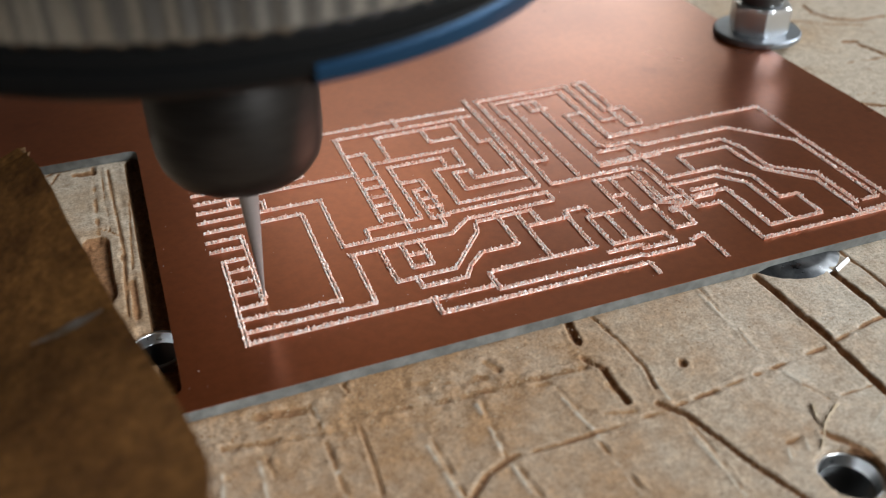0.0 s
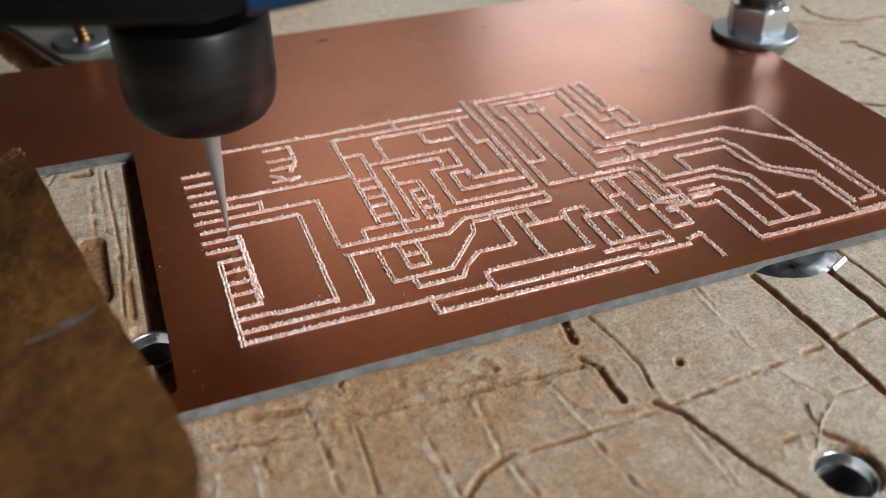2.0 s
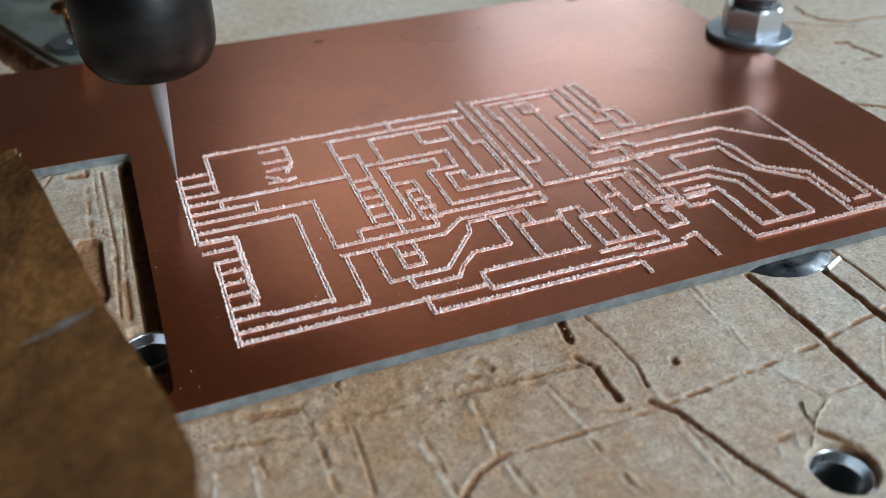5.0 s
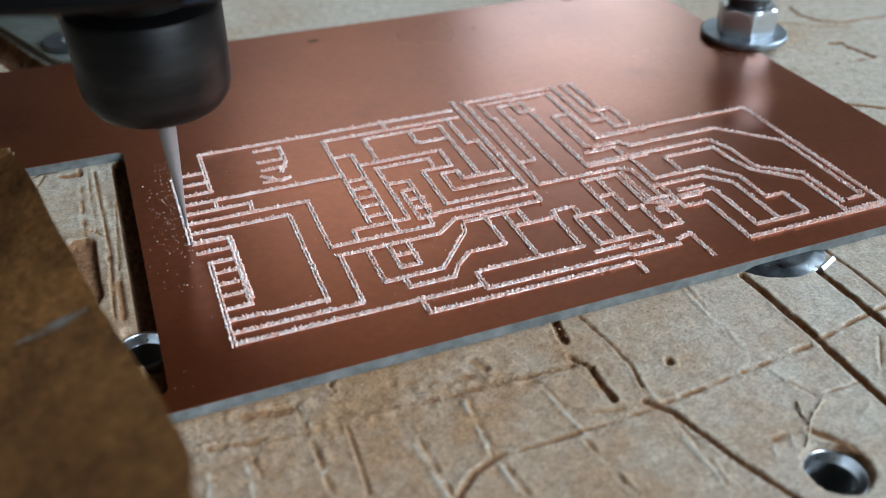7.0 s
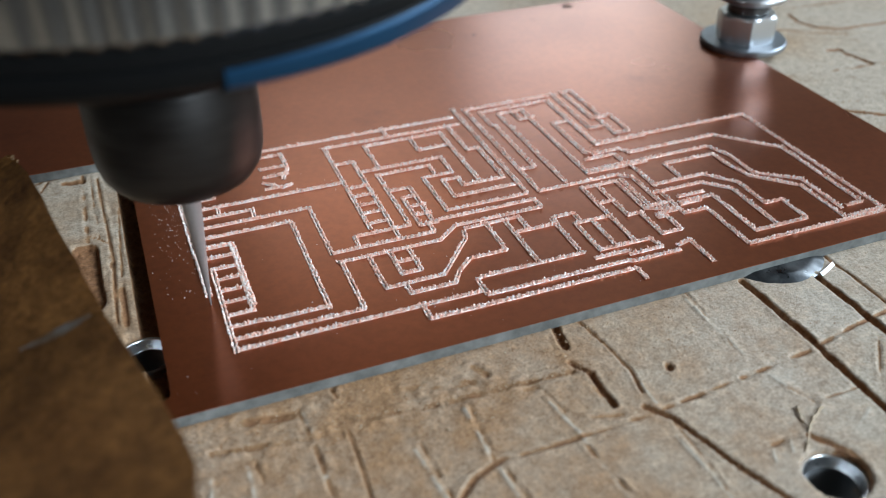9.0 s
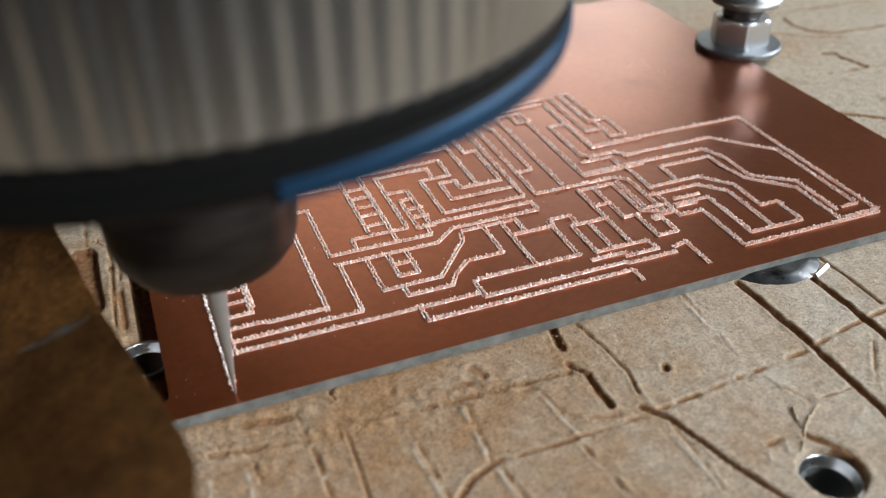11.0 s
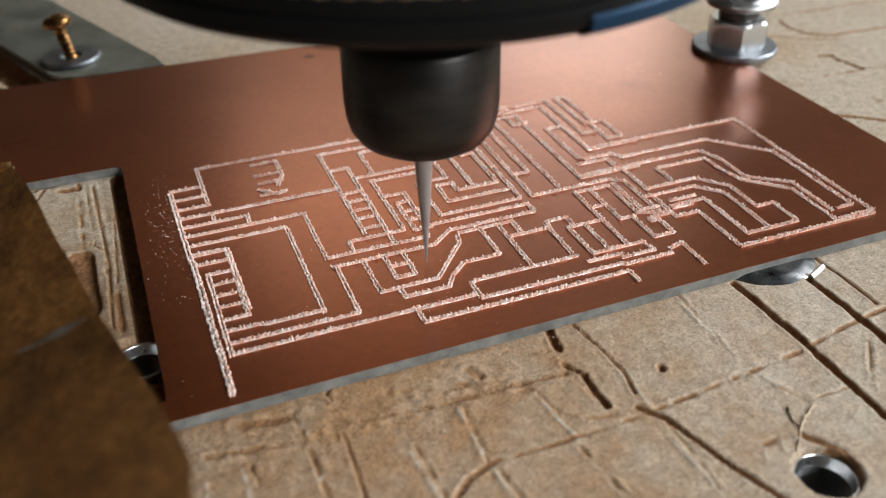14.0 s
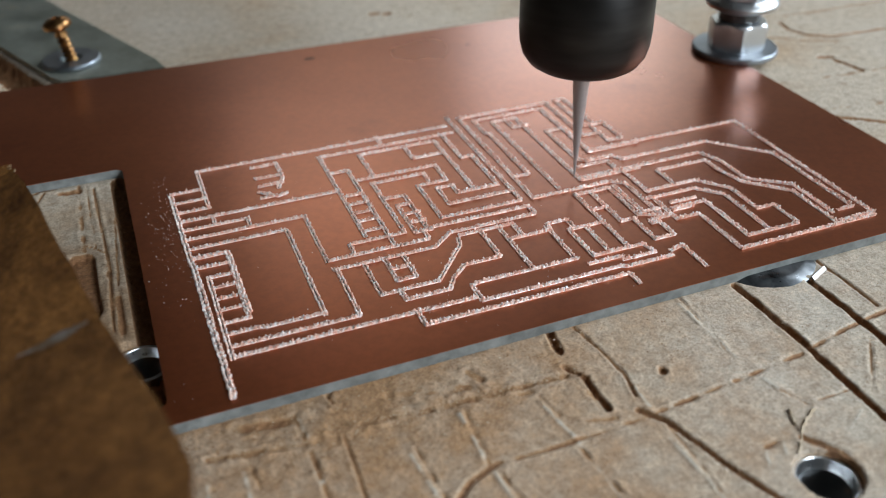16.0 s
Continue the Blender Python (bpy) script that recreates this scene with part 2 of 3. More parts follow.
def lathe(profile, n=64, bm=None, closed=False):
    """Turn a profile of (radius, height) about z."""
    bm = bm or bmesh.new()
    rings = []
    for r, z in profile:
        if r < 1e-6:
            rings.append([bm.verts.new((0, 0, z))])
        else:
            rings.append([bm.verts.new((r * math.cos(2 * math.pi * i / n), r * math.sin(2 * math.pi * i / n), z)) for i in range(n)])
    pairs = list(zip(rings, rings[1:])) + ([(rings[-1], rings[0])] if closed else [])
    for a, b in pairs:
        for i in range(n):
            j = (i + 1) % n
            if len(a) == 1 and len(b) == 1:
                continue
            if len(a) == 1:
                bm.faces.new((a[0], b[j], b[i]))
            elif len(b) == 1:
                bm.faces.new((a[i], a[j], b[0]))
            else:
                bm.faces.new((a[i], a[j], b[j], b[i]))
    bmesh.ops.recalc_face_normals(bm, faces=bm.faces)
    return bm


def prism(outline, z0, z1, bm=None):
    bm = bm or bmesh.new()
    lo = [bm.verts.new((x, y, z0)) for x, y in outline]
    hi = [bm.verts.new((x, y, z1)) for x, y in outline]
    n = len(outline)
    for i in range(n):
        bm.faces.new((lo[i], lo[(i + 1) % n], hi[(i + 1) % n], hi[i]))
    bm.faces.new(hi)
    bm.faces.new(lo[::-1])
    bmesh.ops.recalc_face_normals(bm, faces=bm.faces)
    return bm


def empty(name, m=None):
    ob = new(name)
    ob.empty_display_size = 0.01
    if m is not None:
        ob.matrix_world = m
    return ob


def at(x, y, z, rx=0, ry=0, rz=0):
    return pose(x * MM, y * MM, z * MM, rx, ry, rz)


# ---- unseen room added round the machine bed to shape bounce and reflections ----
def wall(name, x0, x1, y0, y1, z0, z1, mat):
    bm = prism([(x0, y0), (x1, y0), (x1, y1), (x0, y1)], z0, z1)
    return tagged(finish(name, bm, mat), kind="structure")


def pierced_wall(name, axis, near, far, lo, hi, openings, mat):
    """A wall across y (axis 1) or x (axis 0) with openings (from, to, sill, head) that go right through it."""
    bm = bmesh.new()

    def block(u0, u1, z0, z1):
        o = [(u0, near), (u1, near), (u1, far), (u0, far)]
        prism(o if axis == 1 else [(v, u) for u, v in o], z0, z1, bm)

    at_u = lo
    for u0, u1, sill, head in openings:
        block(at_u, u0, -900, 1700)
        block(u0, u1, -900, sill)
        block(u0, u1, head, 1700)
        at_u = u1
    block(at_u, hi, -900, 1700)
    return tagged(finish(name, bm, mat), kind="structure")


# the first north opening is added just to hold the warm fill lamp
pierced_wall("wall_north", 1, 2300, 2400, -2200, 1700, [(260, 900, 1030, 1660), (980, 1690, 610, 1360)], K["low_bounce_wall"])
pierced_wall("wall_south", 1, -2400, -2300, -2200, 1700, [(730, 1670, 730, 1570)], K["low_bounce_wall"])
wall("wall_west", -2300, -2200, -2400, 2400, -900, 1700, K["low_bounce_wall"])
pierced_wall("wall_east", 0, 1700, 1800, -2400, 2400, [(-490, 650, 730, 1570)], K["wall"])
wall("floor", -2300, 1800, -2400, 2400, -1000, -900, K["floor"])
wall("workbench", -420, 440, -260, 500, -900, -18.2, K["low_bounce_wall"])
wall("ceiling", -2300, 1800, -2400, 2400, 1700, 1800, K["low_bounce_wall"])


# ---- the sacrificial bed ----
SCORES = []


def score(width, depth, *points):
    SCORES.append((width, depth, points))


score(1.0, 1.2, (70.5, 0.3), (70.9, -12.1), (70.7, -18), (70.6, -25.6))
score(1.0, 1.2, (79.9, -2.5), (80.1, -9.2), (79.9, -18.6))
score(.6, .6, (83.9, 1.4), (84.1, -4.7), (84.1, -9.9))
score(.5, .7, (47.4, 0.6), (48.2, -4.3), (48.7, -9.1), (48, -12.7))
score(.8, 1, (43, -5.6), (44.3, -8), (44, -11), (44.2, -13.5))
score(.35, .4, (42.8, -7.4), (43.4, -10.3), (43.4, -12.9))
score(1, 1, (44.2, 0.8), (43.7, -2.9))
score(.7, 1, (47.1, -14.7), (49, -17.3), (51.4, -25.7), (54.1, -32.4))
score(.45, .42, (48.8, -17.8), (48.8, -23.2), (48.4, -27.5))
score(.5, .5, (16.6, 0.2), (16.8, -1.4))
score(.5, .5, (16.6, -6.4), (16.5, -11.4), (16.2, -15.9))
score(.7, .25, (12.5, -1.5), (12.8, -7.4), (12.9, -14.6))
score(.5, .25, (23, -10.7), (23.3, -15.7), (23.5, -18.9))
score(.6, .25, (29.8, -7.2), (29.4, -12), (29.1, -16.5))
score(.6, .25, (29.5, -16.6), (30.3, -21.6))
score(.6, .3, (38.5, -16.1), (39, -20.5), (39.8, -26.2))
score(.4, .4, (6.7, -7.4), (7, -10.3))
score(.5, .3, (37.8, -7.5), (38.9, -12.3))
score(.8, .5, (23.4, -19.9), (26.3, -17.3), (29.9, -16))
score(.75, .34, (29.9, -16), (37.5, -16.2), (47.8, -15.9), (59.4, -14.8), (69.5, -13.8), (77.6, -12), (85.4, -11))
score(1.0, .25, (2.9, -4.6), (9.1, -5.5), (13.8, -6.1), (17.6, -5.4), (26.3, -6.2), (35.5, -6.6), (42.4, -6.9))
score(.5, .2, (62.5, 1.6), (61.7, -10.6))
score(.5, .3, (63.1, -17.9), (64.4, -20.8), (69.9, -20.7))
score(.5, .2, (79.3, -13.9), (72.5, -21.7))
score(.9, .6, (138.4, 76.8), (137.3, 72.7), (138.9, 68.4), (142.7, 66), (156.5, 65.1))
score(.6, .5, (130.6, 70.6), (135, 67.2), (142.2, 63))
score(.6, .5, (141.7, 80.1), (148.2, 79.6), (169.9, 79.3))
score(1.2, 1.0, (132.7, 57.7), (134.8, 56.9))
score(.9, .8, (134.4, 55.4), (135.8, 49.2))
score(.6, .35, (116.1, 50.4), (124.3, 49.4), (142.2, 48.3))
score(.5, .3, (115, 38.3), (130.3, 35.8))
score(.9, .9, (116.8, 35), (120.4, 32), (125.6, 28.3))
score(1.2, .6, (58.7, 118.2), (62.8, 116.4))
# no real cut: sunk band giving the board edge's shadow in the slot
score(2.4, 2.6, (-0.8, 59.5), (-0.8, 4.5))
score(3.4, 1.2, (-7.4, 38.5), (-7.2, 26))
score(0.6, .5, (-14.4, 59.5), (-12.2, 61.1), (-9.9, 61.1))
score(.4, .35, (-5.6, 60), (-5.3, 41))
score(.5, .3, (-4.4, 36), (-3.6, 20))
# added trench: stands in for the dark shadow left of the metal strip
score(5, 4, (-13.2, 103), (-24.5, 130))
score(.9, .6, (53, -10.1), (52.9, -10.5))
score(1.2, 0.25, (15.7, 1.5), (20.9, 1.2))
score(1.3, 0.3, (23, -2.5), (31.6, -4.5))
score(1.2, 0.4, (32.5, -2.3), (33.3, -3.9))
score(1.4, 0.25, (6.4, -1.3), (12.3, -2.3))
score(0.9, 0.3, (41.2, -14.1), (44.2, -14.9))
score(1, 0.3, (35.1, -7.4), (39, -8))
score(0.5, 0.55, (-4.6, 58.6), (-4.4, 51.1), (-4.1, 42.9), (-3.9, 35.2), (-4.2, 28.5), (-4.4, 21.1))
score(0.4, 0.6, (-6.9, 42.4), (-5.4, 41.2), (-4.1, 39.4))
score(0.7, 0.3, (-6.7, 60.4), (-6.8, 50.5), (-6.8, 40.9))
score(1.3, 0.6, (-9.2, 59.0), (-6.9, 58.6))
score(0.5, 0.6, (-13.2, 56.3), (-11.6, 60.4))
score(0.8, 0.5, (-3.3, 28.1), (-3.4, 20.1))
score(0.4, 0.5, (-2.2, 48.6), (-2.8, 37.7), (-3.1, 30.7))

# pale raised strokes of fluffed-up fibre beside the old cuts: (width, points)
RIDGES = [
    (0.55, [(12.8, -2.3), (12.9, -5.3)]),
    (0.6, [(12.8, -7.7), (12.8, -15.4)]),
    (0.55, [(5.9, -7.7), (5.8, -12.7)]),
    (0.5, [(22.2, -11.7), (22.9, -19.0)]),
    (0.5, [(28.9, -8.2), (29.0, -9.5)]),
    (0.55, [(29.0, -11.6), (29.0, -15.2), (29.4, -20.8)]),
    (0.5, [(2.2, -8.1), (1.8, -11.1)]),
    (0.5, [(37.9, -10.6), (38.8, -15.6), (39.1, -24.8)]),
    (0.45, [(61.6, -0.4), (62.0, -11.6)]),
    (0.5, [(47.8, -19.6), (48.3, -28.4)]),
    (0.4, [(62.3, -14.1), (63.3, -19.0)]),
    (0.45, [(48.4, -10.4), (48.5, -14.8)]),
    (0.4, [(69.0, -23.8), (66.1, -25.4)]),
    (0.35, [(55.8, -24.9), (55.0, -26.5)]),
    (0.35, [(58.5, -24.1), (57.5, -25.9)]),
]
score(1.0, .4, (60.6, -24.6), (61.9, -26.4), (62.9, -28.0), (62.9, -30.1), (61.9, -31.7))
score(.7, .3, (56.3, -24.3), (57.8, -24.1))
HOLES = [(59.7, -29.6, 2.95), (-1.9, 14.6, 2.95)]


def spoilboard():
    xs = np.concatenate([np.arange(-160, -40, 20), np.arange(-40, -16, 0.8), np.arange(-16, -6, 0.3), np.arange(-6, 92, 0.24), np.arange(92, 172, 0.45), np.arange(172, 460, 20)])
    ys = np.concatenate([np.arange(-120, -48, 12), np.arange(-48, 6, 0.22), np.arange(6, 25, 0.8), np.arange(25, 83, 0.45), np.arange(83, 175, 1.2), np.arange(175, 520, 20)])
    X, Y = np.meshgrid(xs, ys)
    rng = np.random.default_rng(4)

    def value_noise(step):
        gx, gy = (X + 420) / step, (Y + 260) / step
        ix, iy = gx.astype(int), gy.astype(int)
        g = rng.random((iy.max() + 2, ix.max() + 2))
        fx, fy = gx - ix, gy - iy
        return (g[iy, ix] * (1 - fx) + g[iy, ix + 1] * fx) * (1 - fy) + (g[iy + 1, ix] * (1 - fx) + g[iy + 1, ix + 1] * fx) * fy - 0.5

    rough = value_noise(0.9) + 0.6 * value_noise(0.45)
    wob = value_noise(2.2) * 0.25 + value_noise(0.8) * 0.25
    crust = np.clip(1.15 - np.hypot((X - 22) / 38, (Y + 4) / 9), 0, 1)
    Z = rough * (0.05 + 0.14 * crust) + value_noise(6) * 0.05 + value_noise(1.8) * 0.1 * crust
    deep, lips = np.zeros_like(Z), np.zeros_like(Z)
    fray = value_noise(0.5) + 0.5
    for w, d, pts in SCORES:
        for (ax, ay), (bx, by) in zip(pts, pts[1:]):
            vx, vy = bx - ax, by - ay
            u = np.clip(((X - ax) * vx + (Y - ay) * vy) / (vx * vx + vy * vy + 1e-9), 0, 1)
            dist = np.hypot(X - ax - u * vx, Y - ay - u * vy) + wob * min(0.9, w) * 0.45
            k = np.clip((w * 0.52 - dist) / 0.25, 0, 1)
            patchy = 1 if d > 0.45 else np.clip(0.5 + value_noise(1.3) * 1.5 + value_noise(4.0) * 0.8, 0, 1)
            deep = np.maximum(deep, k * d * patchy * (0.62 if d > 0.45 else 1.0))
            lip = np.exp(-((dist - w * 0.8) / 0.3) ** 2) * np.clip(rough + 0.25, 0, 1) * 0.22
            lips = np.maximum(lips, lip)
    fluff = np.zeros_like(Z)
    for w, pts in RIDGES:
        for (ax, ay), (bx, by) in zip(pts, pts[1:]):
            vx, vy = bx - ax, by - ay
            u = np.clip(((X - ax) * vx + (Y - ay) * vy) / (vx * vx + vy * vy + 1e-9), 0, 1)
            dist = np.hypot(X - ax - u * vx, Y - ay - u * vy) + wob * 0.35
            fluff = np.maximum(fluff, np.exp(-(dist / (w * 0.6)) ** 2) * np.clip(0.7 + rough * 0.6, 0, 1))
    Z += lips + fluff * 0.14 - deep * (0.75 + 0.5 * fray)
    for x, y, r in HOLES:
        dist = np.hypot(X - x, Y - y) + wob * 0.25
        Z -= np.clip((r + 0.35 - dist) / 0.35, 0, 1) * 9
    # keep it level under the copper board
    under = (X > -36) & (X < 114) & (Y > 1.2) & (Y < 100) & ~((X < -0.5) & (Y > 3.8) & (Y < 60))
    Z = np.where(under, np.minimum(Z, -0.02), Z)
    ny, nx = X.shape
    co = np.stack([X, Y, Z], -1).reshape(-1, 3) * MM
    idx = np.arange(nx * ny).reshape(ny, nx)
    quads = np.stack([idx[:-1, :-1], idx[:-1, 1:], idx[1:, 1:], idx[1:, :-1]], -1).reshape(-1, 4)
    me = bpy.data.meshes.new("spoilboard")
    me.from_pydata(co.tolist(), [], quads.tolist())
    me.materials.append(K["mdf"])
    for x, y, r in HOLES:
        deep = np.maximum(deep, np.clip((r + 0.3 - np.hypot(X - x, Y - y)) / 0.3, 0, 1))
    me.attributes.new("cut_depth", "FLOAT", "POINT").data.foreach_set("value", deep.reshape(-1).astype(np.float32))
    me.attributes.new("fluff", "FLOAT", "POINT").data.foreach_set("value", fluff.reshape(-1).astype(np.float32))
    me.polygons.foreach_set("use_smooth", np.ones(len(quads), bool))
    me.update()
    ob = empty("spoilboard")
    top = new("top_face", me)
    top.parent = ob
    bm = prism([(-160, -120), (440, -120), (440, 500), (-160, 500)], -18, -10)
    part("core", bm, K["mdf_cut"], ob)
    return tagged(ob, "scored brown fibreboard bed with grooves and scratches", "spoilboard")


spoilboard()


def sawdust():
    rng = random.Random(21)
    bm = bmesh.new()
    for i in range(2600):
        if i > 1800:
            x = rng.uniform(2, 44)
            y = -4.7 - 0.05 * x + rng.gauss(0, 0.7)
        elif i % 3:
            x, y = rng.uniform(1, 60), -abs(rng.gauss(0, 7)) - 0.2
        else:
            x, y = rng.uniform(-2, 95), rng.uniform(-36, -0.5)
        r = rng.uniform(0.04, 0.13) * (1.6 if rng.random() < 0.06 else 1)
        a = rng.uniform(0, 6.28)
        b = [bm.verts.new((x + r * math.cos(a + q), y + r * 0.7 * math.sin(a + q), 0)) for q in (0, 1.6, 3.1, 4.7)]
        c = bm.verts.new((x + rng.uniform(-0.05, 0.05), y, r * rng.uniform(0.5, 1.1)))
        for q in range(4):
            bm.faces.new((b[q], b[(q + 1) % 4], c))
    tagged(finish("sawdust", bm, K["crumb"]), "fine tan sawdust crumbs on the fibreboard", "sawdust", kind="stuff")


sawdust()


def torn_fibres():
    rng = random.Random(33)
    bm = bmesh.new()
    for line in ([(61.9, -20.8), (61.1, -22.5), (61.1, -23.9)], [(64.6, -21.7), (63.0, -22.5), (61.5, -23.5), (60.1, -25.0), (58.7, -26.3)]):
        spots = []
        for (ax, ay), (bx, by) in zip(line, line[1:]):
            spots += [(ax + (bx - ax) * q / 4, ay + (by - ay) * q / 4) for q in range(4)]
        ring = None
        for i, (x, y) in enumerate(spots + [line[-1]]):
            near = spots[max(0, i - 1)]
            ahead = (spots + [line[-1]])[min(len(spots), i + 1)]
            a = math.atan2(ahead[1] - near[1], ahead[0] - near[0])
            x, y, z = x + rng.uniform(-0.1, 0.1), y + rng.uniform(-0.1, 0.1), 0.1 + 0.08 * math.sin(i * 0.8) ** 2
            r = 0.15 * (1 - 0.4 * i / len(spots))
            now = [bm.verts.new((x - r * math.sin(a) * math.cos(q), y + r * math.cos(a) * math.cos(q), z + r * math.sin(q))) for q in (0, 1.57, 3.14, 4.71)]
            if ring:
                for k in range(4):
                    bm.faces.new((ring[k], ring[(k + 1) % 4], now[(k + 1) % 4], now[k]))
            ring = now
    tagged(finish("wood_fibres", bm, K["fibre"], None, "", 60), "torn curly wood fibres beside the threaded insert", "wood fibres", kind="stuff")


torn_fibres()


# ---- the copper-clad board ----
BOARD_TOP = 1.5
board = tagged(empty("circuit_board"), "copper-clad circuit board with half-milled isolation lines", "circuit board")


def board_outline():
    def arc(cx, cy, r, a0, a1):
        return [(cx + r * math.cos(radians(a0 + (a1 - a0) * i / 6)), cy + r * math.sin(radians(a0 + (a1 - a0) * i / 6))) for i in range(7)]
    # the slot is open at the left end behind the card
    return ([(-38, 0.05), (114.6, 1.15), (114.6, 98.0), (-38, 101.0), (-38, 60.8)]
            + [(-20, 60.8)] + arc(-1.1, 59.6, 1.2, 90, 0) + arc(-1.1, 4.5, 1.2, 0, -90) + [(-38, 3.3)])


def build_board():
    o = board_outline()
    part("laminate", prism(o, 0.02, BOARD_TOP - 0.07), K["epoxy"], board, "grey glass-epoxy core")
    layer = part("copper_layer", prism(o, BOARD_TOP - 0.07, BOARD_TOP), K["copper"], board, "brown tarnished copper sheet")
    rng = random.Random(17)
    for x, y, r in ((38.6, 93.6, 0.9), (95.0, 96.0, 1.3), (70.0, 88.0, 0.5), (84.5, 91.0, 0.35)):
        o = [(x + r * rng.uniform(0.6, 1.15) * math.cos(i * 0.45) * 1.3, y + r * rng.uniform(0.6, 1.1) * math.sin(i * 0.45)) for i in range(14)]
        part("stain", prism(o, BOARD_TOP - 0.02, BOARD_TOP + 0.005), K["stain"], layer, "dark tarnish spot")
    return layer


COPPER = build_board()


def burr_mesh(points, rng, size=1.0):
    """The milled channel along a line with its raised, torn copper lips."""
    bm = bmesh.new()
    for (ax, ay), (bx, by) in zip(points, points[1:]):
        length = math.hypot(bx - ax, by - ay)
        if length < 0.05:
            continue
        ux, uy = (bx - ax) / length, (by - ay) / length
        px, py = -uy, ux
        lo, hi = -0.12, length + 0.12
        n = max(1, int((hi - lo) / 0.28))

        def spot(s, w, z):
            return bm.verts.new((ax + ux * s + px * w, ay + uy * s + py * w, z))

        half = 0.1
        f = bm.faces.new([spot(lo, -half, 0.006), spot(hi, -half, 0.006), spot(hi, half, 0.006), spot(lo, half, 0.006)])
        f.material_index = 1
        for side in (-1, 1):
            row = []
            for i in range(n + 1):
                s = lo + (hi - lo) * i / n
                j = rng.uniform(-0.04, 0.04)
                row.append((spot(s, side * (half - 0.02), 0.0), spot(s + j, side * (half + 0.07 + rng.uniform(0, 0.05)), rng.uniform(0.05, 0.17)), spot(s, side * (half + 0.19), 0.0)))
            for a, b in zip(row, row[1:]):
                bm.faces.new((a[0], b[0], b[1], a[1]))
                bm.faces.new((a[1], b[1], b[2], a[2]))
        # the cutter turns one way: torn chips stand tall on one lip and low on the other
        tall_side = (-1 if ux > 0 else 1) if abs(ux) > abs(uy) else (-1 if uy > 0 else 1)
        for side, gap, tall in ((tall_side, 0.2, 0.52 * size * (1 if abs(ux) > abs(uy) else 0.7)), (-tall_side, 0.24, 0.3 * size)):
            s = lo + rng.uniform(0, gap)
            while s < hi:
                w = side * (half + rng.uniform(0.0, 0.15) * size)
                h = tall * rng.uniform(0.4, 1.15) * (1.4 if rng.random() < 0.08 else 1)
                lean_s, lean_w = rng.uniform(-0.1, 0.14), side * rng.uniform(-0.08, 0.2)
                rs, rw = rng.uniform(0.08, 0.15) * size, rng.uniform(0.09, 0.16) * size
                rings = []
                for u, k in ((0.0, 0.85), (0.4, 1.05), (0.82, 0.8)):
                    rings.append([spot(s + lean_s * u + rs * k * math.cos(q), w + lean_w * u * u + rw * k * math.sin(q), h * u) for q in (0.3, 1.6, 2.8, 4.1, 5.3)])
                tip = spot(s + lean_s, w + lean_w, h)
                for r0, r1 in zip(rings, rings[1:]):
                    for q in range(5):
                        bm.faces.new((r0[q], r0[(q + 1) % 5], r1[(q + 1) % 5], r1[q]))
                for q in range(5):
                    bm.faces.new((rings[2][q], rings[2][(q + 1) % 5], tip))
                s += gap * rng.uniform(0.7, 1.4)
    return bm


RNG = random.Random(11)


def cut_line(*points):
    ob = part("milled_line", burr_mesh(points, RNG), [K["burr"], K["channel"]], COPPER)
    ob.location.z = BOARD_TOP * MM
    return ob


cut_line((10.72, 54.87), (39.06, 54.87), (52.21, 54.87))
cut_line((10.79, 54.95), (10.79, 43.17))
cut_line((6.08, 49.17), (10.49, 49.17))
cut_line((6.156, 46.21), (10.72, 46.21))
cut_line((6.156, 43.32), (10.72, 43.32))
cut_line((6.308, 40.74), (10.49, 40.74), (29.34, 40.74))
cut_line((6.384, 38.23), (10.87, 38.23))
cut_line((10.94, 41.04), (10.94, 38.23), (15.43, 38.23), (15.43, 35.72))
cut_line((6.156, 35.72), (15.73, 35.72), (23.03, 35.72), (23.03, 23.18))
cut_line((6.612, 33.14), (19.84, 33.14), (19.84, 12.24))
cut_line((6.46, 30.63), (11.17, 30.63), (11.17, 15.43))
cut_line((6.612, 28.2), (10.87, 28.2))
cut_line((7.904, 8.284), (7.904, 25.54), (10.72, 25.54))
cut_line((7.98, 23.1), (10.79, 23.1))
cut_line((8.132, 20.52), (10.56, 20.52))
cut_line((8.056, 18.09), (10.94, 18.09))
cut_line((8.056, 15.35), (11.4, 15.35))
cut_line((7.904, 13.07), (11.86, 13.07), (12.84, 12.77), (19.84, 12.77))
cut_line((8.284, 10.64), (23.71, 10.64), (23.71, 21.13))
cut_line((8.132, 8.664), (30.48, 8.664), (38.08, 8.664))
cut_line((18.77, 52.82), (21.36, 52.82), (22.72, 52.82), (22.72, 47.96), (21.43, 45.14))
cut_line((18.77, 49.1), (22.34, 49.1))
cut_line((18.77, 46.59), (22.42, 46.59))
cut_line((18.39, 44.99), (20.9, 42.71), (22.34, 43.32))
cut_line((18.39, 43.02), (22.04, 43.02))
cut_line((30.4, 9.196), (30.4, 5.928), (57.46, 5.928), (58.29, 5.928), (58.29, 3.496))
cut_line((27.36, 20.98), (27.36, 13.6), (29.79, 13.6))
cut_line((30.17, 20.6), (30.17, 15.73), (32.76, 15.73), (32.76, 20.98))
cut_line((30.32, 18.39), (32.45, 18.39))
cut_line((41.04, 21.96), (40.66, 20.29), (35.11, 13.68), (29.87, 13.68), (29.87, 11.48), (35.8, 11.48), (37.01, 13.53), (39.44, 15.73), (44.54, 15.73), (44.54, 22.04))
